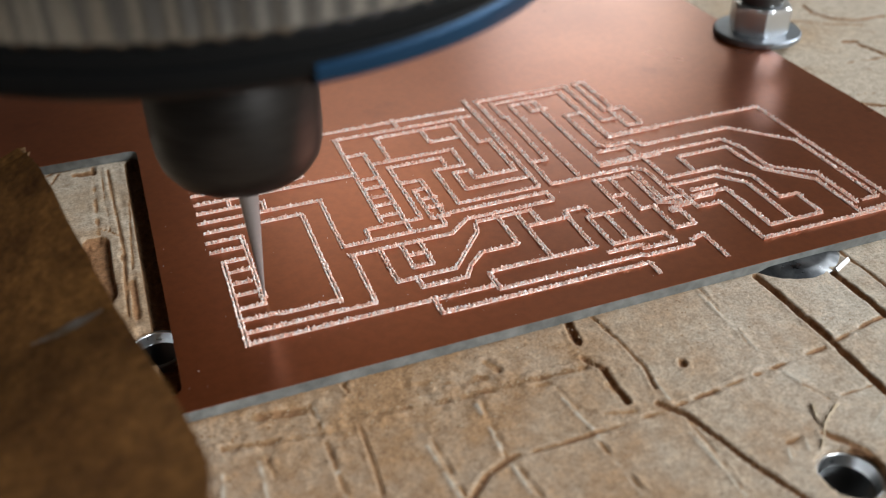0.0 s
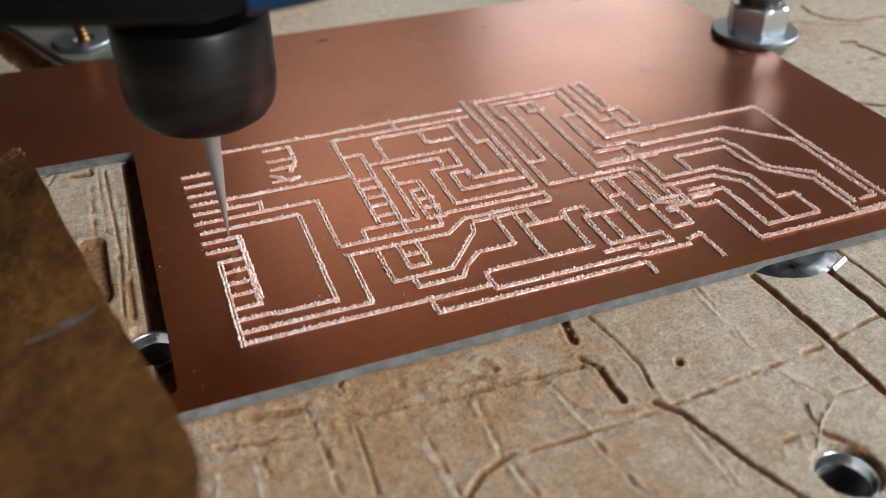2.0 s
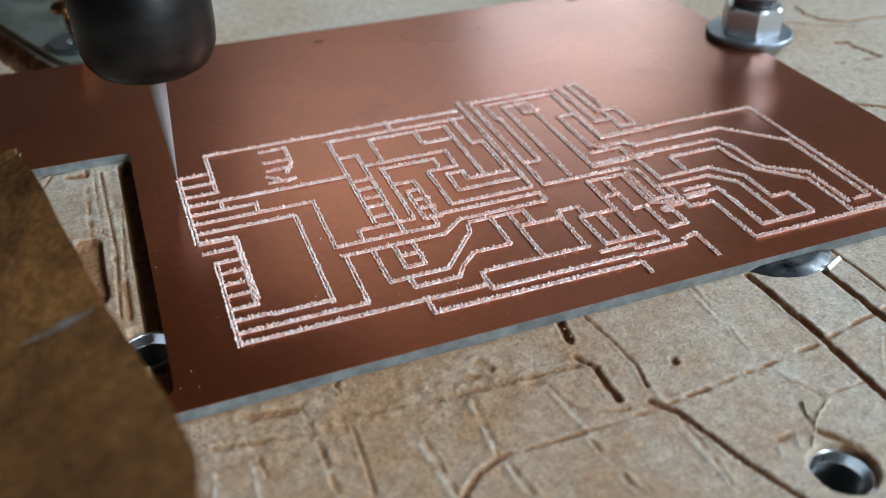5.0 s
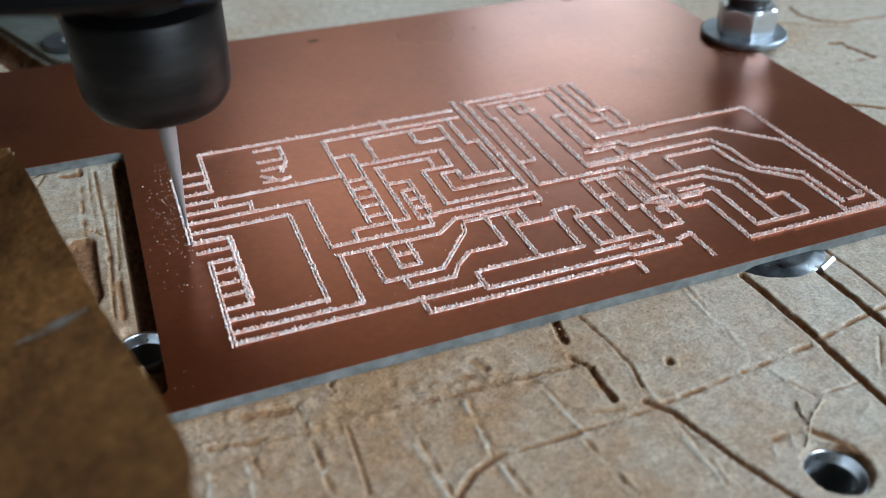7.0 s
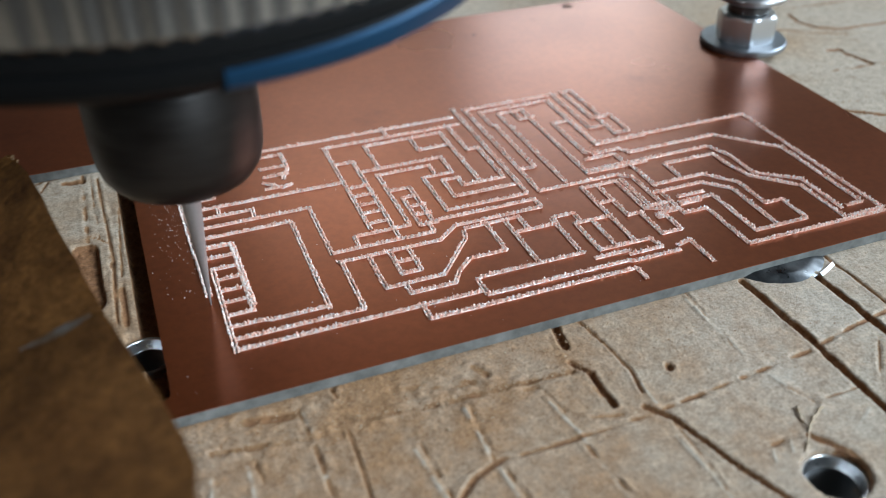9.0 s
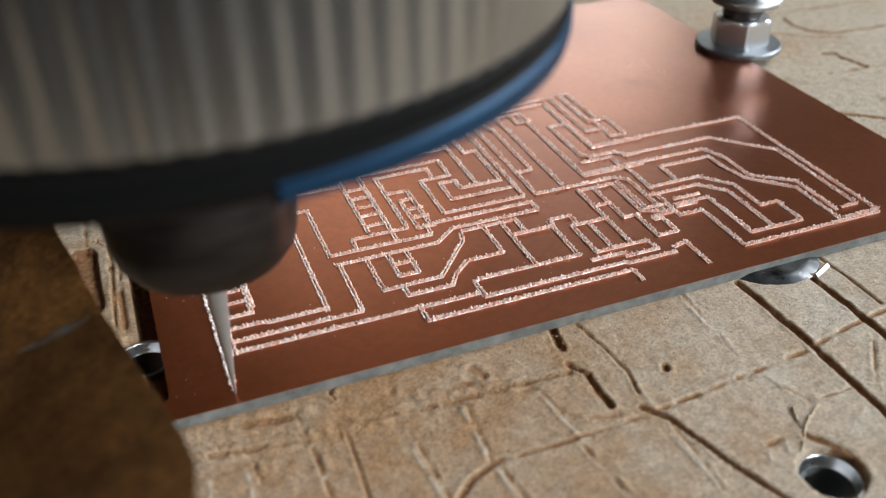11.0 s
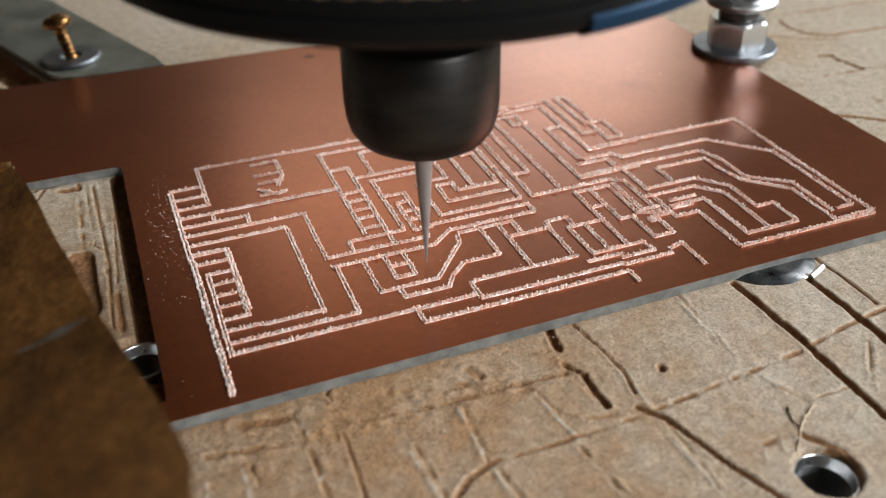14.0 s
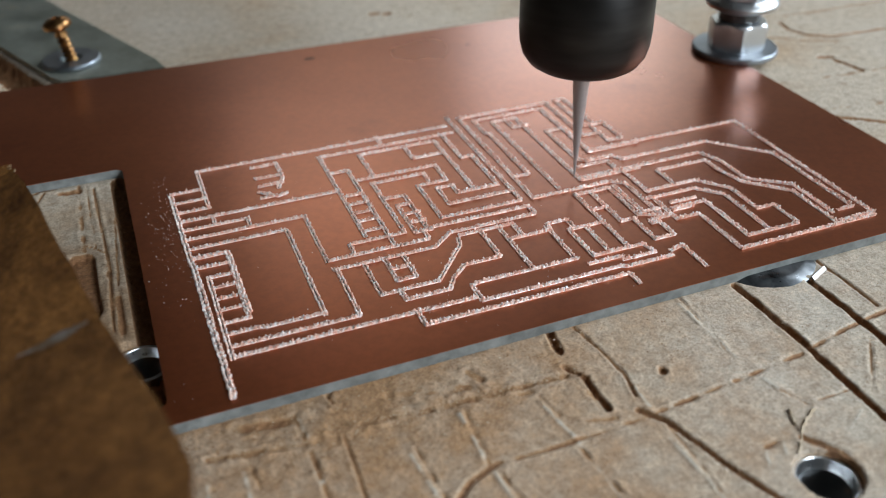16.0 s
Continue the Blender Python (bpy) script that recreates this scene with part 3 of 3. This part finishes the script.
cut_line((47.27, 22.12), (47.27, 11.32))
cut_line((38.53, 11.1), (39.44, 11.48), (47.5, 11.48), (53.66, 11.48))
cut_line((38.53, 11.1), (38.53, 7.752), (58.06, 7.752), (58.75, 7.372), (65.74, 7.372))
cut_line((53.43, 20.22), (53.43, 12.16))
cut_line((65.97, 8.36), (68.17, 8.968), (68.17, 3.496))
cut_line((54.49, 9.728), (59.51, 9.728))
cut_line((73.04, 33.29), (88.54, 33.29), (95.99, 25.76), (95.99, 8.208), (93.48, 8.208))
cut_line((69.92, 37.77), (75.09, 37.77), (97.51, 37.77), (97.51, 5.852), (91.88, 5.852))
cut_line((64.52, 30.4), (85.42, 30.4), (87.02, 26.52), (87.02, 20.82), (92.34, 16.57), (92.34, 7.828))
cut_line((76.3, 27.97), (84.89, 27.97), (84.89, 24.78), (85.96, 20.14), (91.05, 14.97), (91.05, 5.472))
cut_line((76.3, 28.04), (76.3, 23.48))
cut_line((71.21, 23.18), (79.72, 23.18), (83.22, 19.15), (83.22, 12.92), (86.03, 12.92), (86.03, 7.524), (77.67, 7.524), (77.67, 17.63), (72.12, 17.63))
cut_line((70.15, 21.2), (78.13, 21.2), (81.32, 17.94), (81.32, 7.828))
cut_line((72.81, 18.92), (77.06, 18.92))
cut_line((71.97, 17.02), (75.24, 17.02))
cut_line((71.36, 14.9), (74.86, 14.9), (74.86, 5.244), (97.13, 5.244))
cut_line((71.21, 21.36), (71.21, 14.67))
cut_line((29.34, 52.14), (39.98, 52.14), (52.36, 52.14))
cut_line((39.98, 55.56), (39.98, 52.29))
cut_line((29.49, 51.98), (29.49, 27.13))
cut_line((35.64, 50.46), (38.99, 50.46), (48.34, 50.46), (48.34, 34.28))
cut_line((35.64, 50.39), (35.64, 42.64))
cut_line((43.17, 50.16), (43.17, 46.13), (48.03, 46.13))
cut_line((32.76, 42.71), (35.57, 42.71), (45.52, 42.71), (45.52, 37.62), (40.89, 37.62), (40.89, 27.82), (53.28, 27.82))
cut_line((34.58, 40.89), (42.94, 40.89), (42.94, 38.38))
cut_line((34.81, 40.74), (34.81, 26.07))
cut_line((29.87, 46.28), (32.53, 46.28), (32.53, 23.48))
cut_line((30.1, 38.76), (32.45, 38.76))
cut_line((30.02, 36.18), (32.53, 36.18))
cut_line((30.1, 33.67), (32.22, 33.67))
cut_line((29.94, 31.31), (32.53, 31.31))
cut_line((29.87, 28.58), (32.68, 28.58))
cut_line((23.33, 23.41), (32.83, 23.41))
cut_line((26.9, 23.79), (26.9, 26.14), (34.88, 26.14))
cut_line((53.35, 57.99), (53.35, 28.27))
cut_line((53.12, 30.93), (43.32, 30.93), (43.32, 35.87), (45.68, 35.87), (45.68, 33.44), (52.21, 33.44))
cut_line((50.31, 51.91), (50.31, 43.4), (52.06, 43.4), (52.06, 33.74))
cut_line((55.18, 56.77), (55.18, 27.74), (67.94, 27.74), (69.69, 26.37), (69.69, 15.81))
cut_line((35.04, 35.8), (38.08, 35.8), (38.08, 25.69))
cut_line((36.02, 33.29), (38.08, 33.29))
cut_line((36.18, 33.21), (36.18, 25.54), (38.68, 25.54))
cut_line((36.25, 30.7), (38.68, 30.7))
cut_line((36.4, 28.27), (38.68, 28.27))
cut_line((33.36, 23.33), (37.39, 23.33), (37.39, 26.14))
cut_line((38.61, 25.99), (53.5, 25.99), (53.5, 23.71), (40.51, 23.71), (37.39, 21.13), (23.33, 21.13))
cut_line((41.42, 22.57), (46.36, 22.57), (49.4, 22.57), (49.4, 19.23))
cut_line((47.65, 19.08), (49.86, 19.08), (53.5, 19.08), (53.88, 20.6), (56.85, 20.6), (56.85, 18.24))
cut_line((61.1, 26.14), (66.8, 26.14), (66.8, 17.86), (70.68, 16.34))
cut_line((61.26, 26.37), (61.26, 18.09), (61.26, 11.17))
cut_line((63.69, 25.69), (63.69, 17.25), (66.04, 17.25))
cut_line((67.79, 26.52), (67.79, 18.32), (70.6, 18.32))
cut_line((61.64, 21.51), (63.76, 21.51))
cut_line((65.59, 17.18), (65.59, 11.55), (68.55, 11.55), (68.55, 15.2), (67.34, 15.2), (67.56, 16.04), (70.68, 16.04))
cut_line((55.78, 18.09), (61.41, 18.09))
cut_line((55.94, 18.09), (55.94, 11.17), (63.38, 11.17), (63.99, 8.892), (59.05, 8.892))
cut_line((58.44, 17.86), (58.44, 11.4))
cut_line((71.44, 29.56), (71.44, 22.65))
cut_line((55.02, 56.62), (71.59, 56.62), (71.59, 42.71), (73.87, 42.71))
cut_line((57.08, 54.87), (69.69, 54.87), (69.69, 37.39), (78.51, 37.39))
cut_line((57.15, 54.87), (57.15, 49.63), (57.68, 49.4), (57.68, 34.5), (55.25, 34.5))
cut_line((59.74, 53.2), (64.14, 53.2), (64.14, 29.72), (74.1, 29.72))
cut_line((59.89, 53.05), (59.89, 28.5))
cut_line((62.4, 53.58), (62.4, 49.93), (65.06, 49.93))
cut_line((73.34, 56.85), (75.32, 56.85), (75.32, 46.44))
cut_line((73.57, 56.85), (73.57, 45.9), (76.99, 45.9), (76.99, 39.67), (74.48, 39.67), (74.48, 45.75))
cut_line((66.65, 46.51), (69.92, 46.51), (69.92, 37.32))
cut_line((66.8, 46.59), (66.8, 35.64), (67.94, 34.81), (72.05, 34.81), (73.42, 33.14), (75.85, 33.14))
cut_line((65.82, 33.59), (70.76, 33.59), (70.76, 30.4))


# lines that the cutter opens during the clip, in short pieces: (piece, time)
FRESH = []
PASSES = [((11.45, 16.4), (11.3, 30.7), -0.05, 1.7), ((11.3, 30.7), (6.6, 30.9), 1.8, 2.4), ((6.3, 30.9), (6.1, 48.8), 2.45, 4.6), ((6.3, 30.9), (6.5, 28.2), 7.7, 8.0), ((6.5, 28.2), (6.8, 1.9), 8.0, 11.1)]


def open_lines():
    rng = random.Random(5)
    for (ax, ay), (bx, by), t0, t1 in PASSES:
        n = max(1, round(math.hypot(bx - ax, by - ay) / 0.9))
        for i in range(n):
            p = (ax + (bx - ax) * i / n, ay + (by - ay) * i / n)
            q = (ax + (bx - ax) * (i + 1) / n, ay + (by - ay) * (i + 1) / n)
            ob = part("fresh_burr", burr_mesh([p, q], rng, 1.4 if t0 > 7 else 1.1), [K["burr"], K["channel"]], COPPER)
            FRESH.append((ob, t0 + (t1 - t0) * (i + 0.6) / n))


open_lines()


def dust(name, n, spread, seed, label):
    rng = random.Random(seed)
    bm = bmesh.new()
    for _ in range(n):
        x, y = spread(rng)
        r = rng.uniform(0.035, 0.1)
        a = rng.uniform(0, 6.28)
        b = [bm.verts.new((x + r * math.cos(a + q), y + r * math.sin(a + q), 0)) for q in (0, 2.1, 4.2)]
        c = bm.verts.new((x, y, r * rng.uniform(0.6, 1.4)))
        for q in range(3):
            bm.faces.new((b[q], b[(q + 1) % 3], c))
    ob = finish(name, bm, K["burr"])
    ob.location.z = BOARD_TOP * MM
    return tagged(ob, label, "copper dust", kind="stuff")


dust("copper_dust", 90, lambda r: (r.uniform(0.5, 60), r.uniform(2, 55)), 2, "a few copper specks strewn over the board")
spray = dust("copper_spray", 170, lambda r: (6.1 - abs(r.gauss(0, 2.0)), min(57, r.gauss(39, 8))), 3, "fine copper chips thrown beside the fresh line")


# ---- fasteners ----
def hexagon(af, z0, z1, bm=None, turn=0):
    r = af / math.sqrt(3)
    return prism([(r * math.cos(radians(60 * i + turn)), r * math.sin(radians(60 * i + turn))) for i in range(6)], z0, z1, bm)


def chamfered_nut(af, h):
    bm = bmesh.new()
    r0 = af / math.sqrt(3)
    rings = []
    n = 48
    for z, cap in ((0, 0.93), (0.07, 0.97), (0.14, 1.2), (0.84, 1.2), (0.92, 0.965), (1.0, 0.86)):
        ring = []
        for i in range(n):
            a = 2 * math.pi * i / n
            hexr = af / 2 / math.cos((a % (math.pi / 3)) - math.pi / 6)
            r = min(hexr, r0 * cap)
            ring.append(bm.verts.new((r * math.cos(a), r * math.sin(a), z * h)))
        rings.append(ring)
    inner = [[bm.verts.new((2.9 * math.cos(2 * math.pi * i / n), 2.9 * math.sin(2 * math.pi * i / n), z)) for i in range(n)] for z in (h, 0)]
    rings += inner
    for a, b in zip(rings, rings[1:] + rings[:1]):
        for i in range(n):
            j = (i + 1) % n
            bm.faces.new((a[i], a[j], b[j], b[i]))
    bmesh.ops.recalc_face_normals(bm, faces=bm.faces)
    return bm


def washer_mesh(r_in, r_out, z0, z1, n=64):
    e = 0.25
    return lathe([(r_in, z0), (r_out - e, z0), (r_out, z0 + e), (r_out, z1 - e), (r_out - e, z1), (r_in, z1)], n, closed=True)


def clamp_bolt():
    ob = tagged(empty("clamp_bolt", at(117.0, 64.3, BOARD_TOP)), "zinc-plated bolt, nut and washers clamping the board edge", "bolt")
    part("washer", washer_mesh(3.2, 8.15, 0.0, 1.2), K["washer"], ob, "wide flat steel washer", 40)
    nut = part("nut", chamfered_nut(10, 5.2), K["zinc"], ob, "shiny hexagon nut", 30)
    nut.matrix_basis = at(0, 0, 1.2, 0, 0, 4)
    part("spring_washer", washer_mesh(3.0, 3.9, 6.4, 8.6, 40), K["thread"], ob, "dark spring washer", 40)
    part("upper_washer", lathe([(3.0, 8.6), (5.2, 8.65), (6.6, 9.3), (6.9, 10.1), (6.5, 10.8), (5.0, 11.2), (3.0, 11.3)], 56, closed=True), K["zinc"], ob, "rounded polished washer", 50)
    prof = [(0, -8)] + [(2.95 if i % 2 else 2.65, -8 + i * 0.5) for i in range(60)] + [(0, 22)]
    part("threaded_rod", lathe(prof, 32), K["zinc"], ob, smooth=30)
    hexa = part("upper_nut", chamfered_nut(10, 5), K["zinc"], ob, "", 30)
    hexa.matrix_basis = at(0, 0, 11.3, 0, 0, 20)
    return ob


clamp_bolt()


def insert_nut(x, y, label):
    ob = tagged(empty("threaded_insert", at(x, y, 0)), label, "threaded insert", group="threaded inserts in the bed")
    barrel = part("barrel", lathe([(3.4, -0.9), (3.04, -0.8), (2.98, -0.85), (2.92, -1.0), (2.85, -2.1), (2.7, -2.3), (2.7, -8.8), (3.4, -8.8)], 56, closed=True), K["zinc"], ob, "shiny steel barrel", 35)
    # dark thread and black floor: the hole's inner shade put into colour
    prof = []
    for i in range(16):
        prof += [(2.69, -2.2 - i * 0.4), (2.4, -2.4 - i * 0.4)]
    prof += [(2.69, -8.7)]
    part("thread", lathe(prof, 48), K["thread"], barrel, "", 25)
    part("bottom", lathe([(0, -8.6), (2.69, -8.6), (2.69, -8.8), (0, -8.8)], 32), K["black"], ob)
    return ob


insert_nut(59.7, -29.6, "steel threaded insert sunk in the fibreboard")
insert_nut(-1.9, 14.6, "shaded steel threaded insert beside the board's slot")


def prong_flange():
    """The flange of a tee nut that peeps out from under the board."""
    ob = tagged(empty("tee_nut", at(77.4, 4.8, 0)), "steel tee nut flange half under the board's edge", "tee nut")
    part("flange", lathe([(3.2, -0.6), (7.3, -0.6), (7.6, -0.3), (7.55, -0.05), (6.2, 0.45), (5.6, 0.5), (3.2, 0.5)], 56, closed=True), K["flange"], ob, "", 25)
    bm = prism([(-1.7, -0.14), (1.7, -0.14), (1.8, 0.14), (-1.6, 0.14)], -0.25, 0.3)
    p = part("prong", bm, K["zinc"], ob, "bent bright prong")
    p.matrix_basis = at(4.6, -6.6, 0.1, -50, 0, 24)
    part("barrel", lathe([(3.2, -7), (3.2, -0.25), (2.7, -0.25), (2.7, -7)], 40, closed=True), K["thread"], ob)
    return ob


prong_flange()


def clamp_strip():
    ob = tagged(empty("clamp_strip"), "thin galvanised strip lying behind the board", "metal strip")
    o = [(-9.3, 104.3), (-7.6, 102.2), (-4, 100.9), (11.5, 100.7), (10.4, 105.6), (-24, 190), (-44, 184)]
    bm = prism(o, 0.45, 1.42)
    part("plate", bm, K["strip"], ob, "stained grey metal plate")
    part("spacer", prism([(-4, 104), (6, 103.5), (-24, 176), (-34, 174)], 0.0, 0.46), K["mdf_cut"], ob, "brown packing strip under the plate")
    return ob


clamp_strip()


def loose_screw():
    ob = tagged(empty("wood_screw", at(-5.1, 110.7, 1.9, -3, -9, 0)), "brass-coloured wood screw standing in a washer", "screw")
    prof = [(0, -4.5), (0.5, -3.8)]
    for i in range(18):
        prof += [(1.25 if i % 2 else 0.9, -3.4 + i * 0.5)]
    prof += [(1.05, 5.8), (1.1, 6.4)]
    part("shank", lathe(prof, 28), K["brass"], ob, "threaded brass shank", 25)
    part("head", lathe([(1.0, 6.2), (2.1, 6.4), (2.7, 6.9), (2.75, 7.4), (2.4, 8.0), (1.5, 8.5), (0.7, 8.6), (0.6, 7.8), (0, 7.7)], 40), K["brass"], ob, "rounded pan head", 40)
    wa = tagged(finish("flat_washer", washer_mesh(2.2, 5.6, 0, 0.9), K["washer"], None, "", 40), "grey flat washer on the metal strip", "washer")
    wa.matrix_world = at(-5.2, 110.8, 1.44)


loose_screw()


# ---- the brown card in front ----
def card():
    ob = tagged(empty("brown_card"), "worn brown cardboard flap leaning beside the board", "cardboard")
    rng = random.Random(8)
    edge = [(-11.3, 27.0, 21.3), (-10.6, 25.7, 21.2), (-9.2, 21.8, 21.5), (-3.5, -3.7, 19.7), (1.1, -24.7, 23.3), (1.7, -30.9, 25.7), (1.3, -36.0, 27.6), (1.1, -42.0, 29.0)]
    left = [(-56, 27.0, 0.8), (-56, 25.0, 0.8), (-56, 21.0, 0.8), (-56, -3.7, 5), (-56, -24, 13), (-56, -31, 16), (-56, -36, 18), (-56, -42, 20)]
    n = 60
    bm = bmesh.new()
    rows = []
    for i in range(n + 1):
        u = i / n * (len(edge) - 1)
        k = min(int(u), len(edge) - 2)
        f = u - k
        e = Vector(edge[k]).lerp(Vector(edge[k + 1]), f)
        l = Vector(left[k]).lerp(Vector(left[k + 1]), f)
        jag = rng.uniform(-0.12, 0.12) + (0.5 * math.sin(i * 1.7) * (1 if i < 10 else 0))
        rows.append([e.lerp(l, w / 16) + (Vector((jag, 0, 0)) if w == 0 else Vector((0, 0, 0.12 * math.sin(w * 0.9 + i * 0.2)))) for w in range(17)])
    grid = [[bm.verts.new(p) for p in r] for r in rows]
    nrm = Vector((0.25, -0.55, 0.8)).normalized() * 0.7
    back = [[bm.verts.new(p - nrm) for p in r] for r in rows]
    for g, flip in ((grid, False), (back, True)):
        for a, b in zip(g, g[1:]):
            for w in range(16):
                q = (a[w], a[w + 1], b[w + 1], b[w])
                bm.faces.new(q[::-1] if flip else q)
    for i in range(n):
        f = bm.faces.new((grid[i][0], grid[i + 1][0], back[i + 1][0], back[i][0]))
        f.material_index = 1
    for r0, r1 in ((grid[0], back[0]), (grid[-1], back[-1])):
        for w in range(16):
            bm.faces.new((r0[w], r0[w + 1], r1[w + 1], r1[w])).material_index = 1
    bmesh.ops.recalc_face_normals(bm, faces=bm.faces)
    part("sheet", bm, [K["card"], K["card_edge"]], ob, "", 60)
    bm = bmesh.new()
    strip = []
    for i in range(25):
        u = i / 24
        mid = Vector(edge[3]).lerp(Vector(left[3]), 0.02 + 0.15 * u)
        half = (0.25 + 1.0 * math.sin(math.pi * min(1, u * 1.15)) + rng.uniform(-0.12, 0.12)) * 1.15
        along = (Vector(edge[4]) - Vector(edge[3])).normalized()
        strip.append([bm.verts.new(mid + along * half * k + Vector((0, 0, 0.16))) for k in (-1, 1)])
    for a, b in zip(strip, strip[1:]):
        bm.faces.new((a[0], b[0], b[1], a[1]))
    part("worn_fold", bm, K["scuff"], ob, "pale scuffed fold line")


card()


# ---- the spindle ----
spindle = tagged(empty("spindle"), "milling spindle with a black collet nut and engraving bit", "milling spindle")


def build_spindle():
    bit = part("engraving_bit", lathe([(0, 0), (0.07, 0.02), (0.8, 10.0), (1.22, 16.5), (1.32, 17.2), (1.32, 30)], 40), K["carbide"], spindle, "tapered steel engraving bit", 40)
    nut = part("collet_nut", lathe([(1.4, 18.1), (5.4, 18.1), (6.6, 18.3), (7.7, 19.0), (8.5, 20.2), (8.85, 21.6), (9.0, 23.5), (9.0, 30.6), (8.7, 31.1), (7.4, 31.6), (6.4, 31.8)], 72), K["oxide"], spindle, "worn black steel collet nut", 35)
    part("shaft", lathe([(6.6, 30.5), (6.6, 44)], 48), K["oxide"], spindle, "", 40)
    part("nose_disc", lathe([(0, 40.3), (12, 40.3), (31.1, 41), (31.8, 41.6), (31.8, 43.7)], 96), K["black"], spindle, "black end cap", 40)
    collar = part("collar", lathe([(31.8, 41.5), (32.7, 42.1), (32.9, 42.9), (32.9, 43.5), (32.4, 43.9)], 96), K["black"], spindle, "black collar", 40)
    bm = bmesh.new()
    rows = []
    for i in range(61):
        a = radians(-86 + 107 * i / 60)
        rows.append([bm.verts.new((r * math.cos(a), r * math.sin(a), z)) for r, z in ((29.6, 40.7), (31.6, 40.9), (32.95, 41.7), (33.15, 42.6), (33.15, 42.8 + 0.7 * min(1, i / 25)), (32.9, 43.0 + 0.8 * min(1, i / 25)))])
    for a, b in zip(rows, rows[1:]):
        for k in range(5):
            bm.faces.new((a[k], b[k], b[k + 1], a[k + 1]))
    part("blue_segment", bm, K["blue"], collar, "blue anodised clamp segment", 40)
    part("band", lathe([(32.4, 43.8), (32.8, 44.0), (32.8, 45.0), (32.3, 45.4)], 96), K["black"], spindle, "black rubber band", 40)
    bm = bmesh.new()
    n = 96
    rings = []
    for z in (45.1, 45.8, 130):
        ring = []
        for i in range(n * 4):
            a = 2 * math.pi * i / (n * 4)
            r = (32.95, 33.1, 33.1, 32.95)[i % 4] - (0.5 if z == 45.1 else 0)
            ring.append(bm.verts.new((r * math.cos(a), r * math.sin(a), z)))
        rings.append(ring)
    for a, b in zip(rings, rings[1:]):
        for i in range(len(a)):
            j = (i + 1) % len(a)
            bm.faces.new((a[i], a[j], b[j], b[i]))
    bmesh.ops.recalc_face_normals(bm, faces=bm.faces)
    part("motor_housing", bm, K["alu"], spindle, "ribbed aluminium motor housing")
    return bit, nut


BIT, NUT = build_spindle()


def motions():
    top, lift = BOARD_TOP, BOARD_TOP + 0.5
    deep = top - 0.1
    rows = [(0.0, 11.45, 16.6, deep), (0.3, 11.45, 18.0, deep), (0.6, 11.45, 20.6, deep), (1.2, 11.35, 26.0, deep), (1.5, 11.3, 28.5, deep), (1.75, 11.2, 30.6, deep),
            (2.0, 10.0, 31.0, deep), (2.4, 6.4, 31.0, deep), (2.7, 6.2, 32.8, deep), (3.5, 6.1, 39.0, deep), (4.2, 6.0, 45.2, deep), (4.6, 6.0, 48.8, deep),
            (5.5, 6.05, 48.6, deep), (6.3, 6.2, 41.0, deep), (7.0, 6.35, 35.0, deep), (8.0, 6.5, 26.8, deep), (9.0, 6.6, 18.3, deep), (10.0, 6.7, 9.6, deep), (10.9, 6.8, 2.2, deep), (11.2, 6.8, 1.9, deep),
            (11.6, 6.8, 1.9, deep), (11.8, 8.1, 4.7, lift), (12.0, 8.3, 5.0, lift), (12.2, 9.2, 5.6, lift), (12.5, 13.2, 7.0, lift), (13.0, 20.7, 11.1, lift), (13.5, 27.8, 13.8, lift),
            (14.0, 34.7, 16.9, lift), (14.5, 41.8, 20.2, lift), (15.0, 48.8, 23.4, lift), (16.0, 63.1, 30.0, lift)]
    walk(spindle, [(t, at(x, y, z)) for t, x, y, z in rows])
    for ob, t in FRESH:
        low, high = at(0, 0, BOARD_TOP - 1.1), at(0, 0, BOARD_TOP)
        if t < 0.05:
            walk(ob, [(0.0, high), (16.0, high)])
        else:
            walk(ob, [(0.0, low), (max(0.02, t - 0.04), low), (t + 0.1, high), (16.0, high)])
    low, high = at(0, 0, BOARD_TOP - 0.3), at(0, 0, BOARD_TOP)
    walk(spray, [(0.0, low), (2.6, low), (6.2, high), (16.0, high)])
    spin = [(i * 0.1, pose(0, 0, 0, 0, 0, 80 * i)) for i in range(161)]
    walk(BIT, spin)
    walk(NUT, spin)


motions()
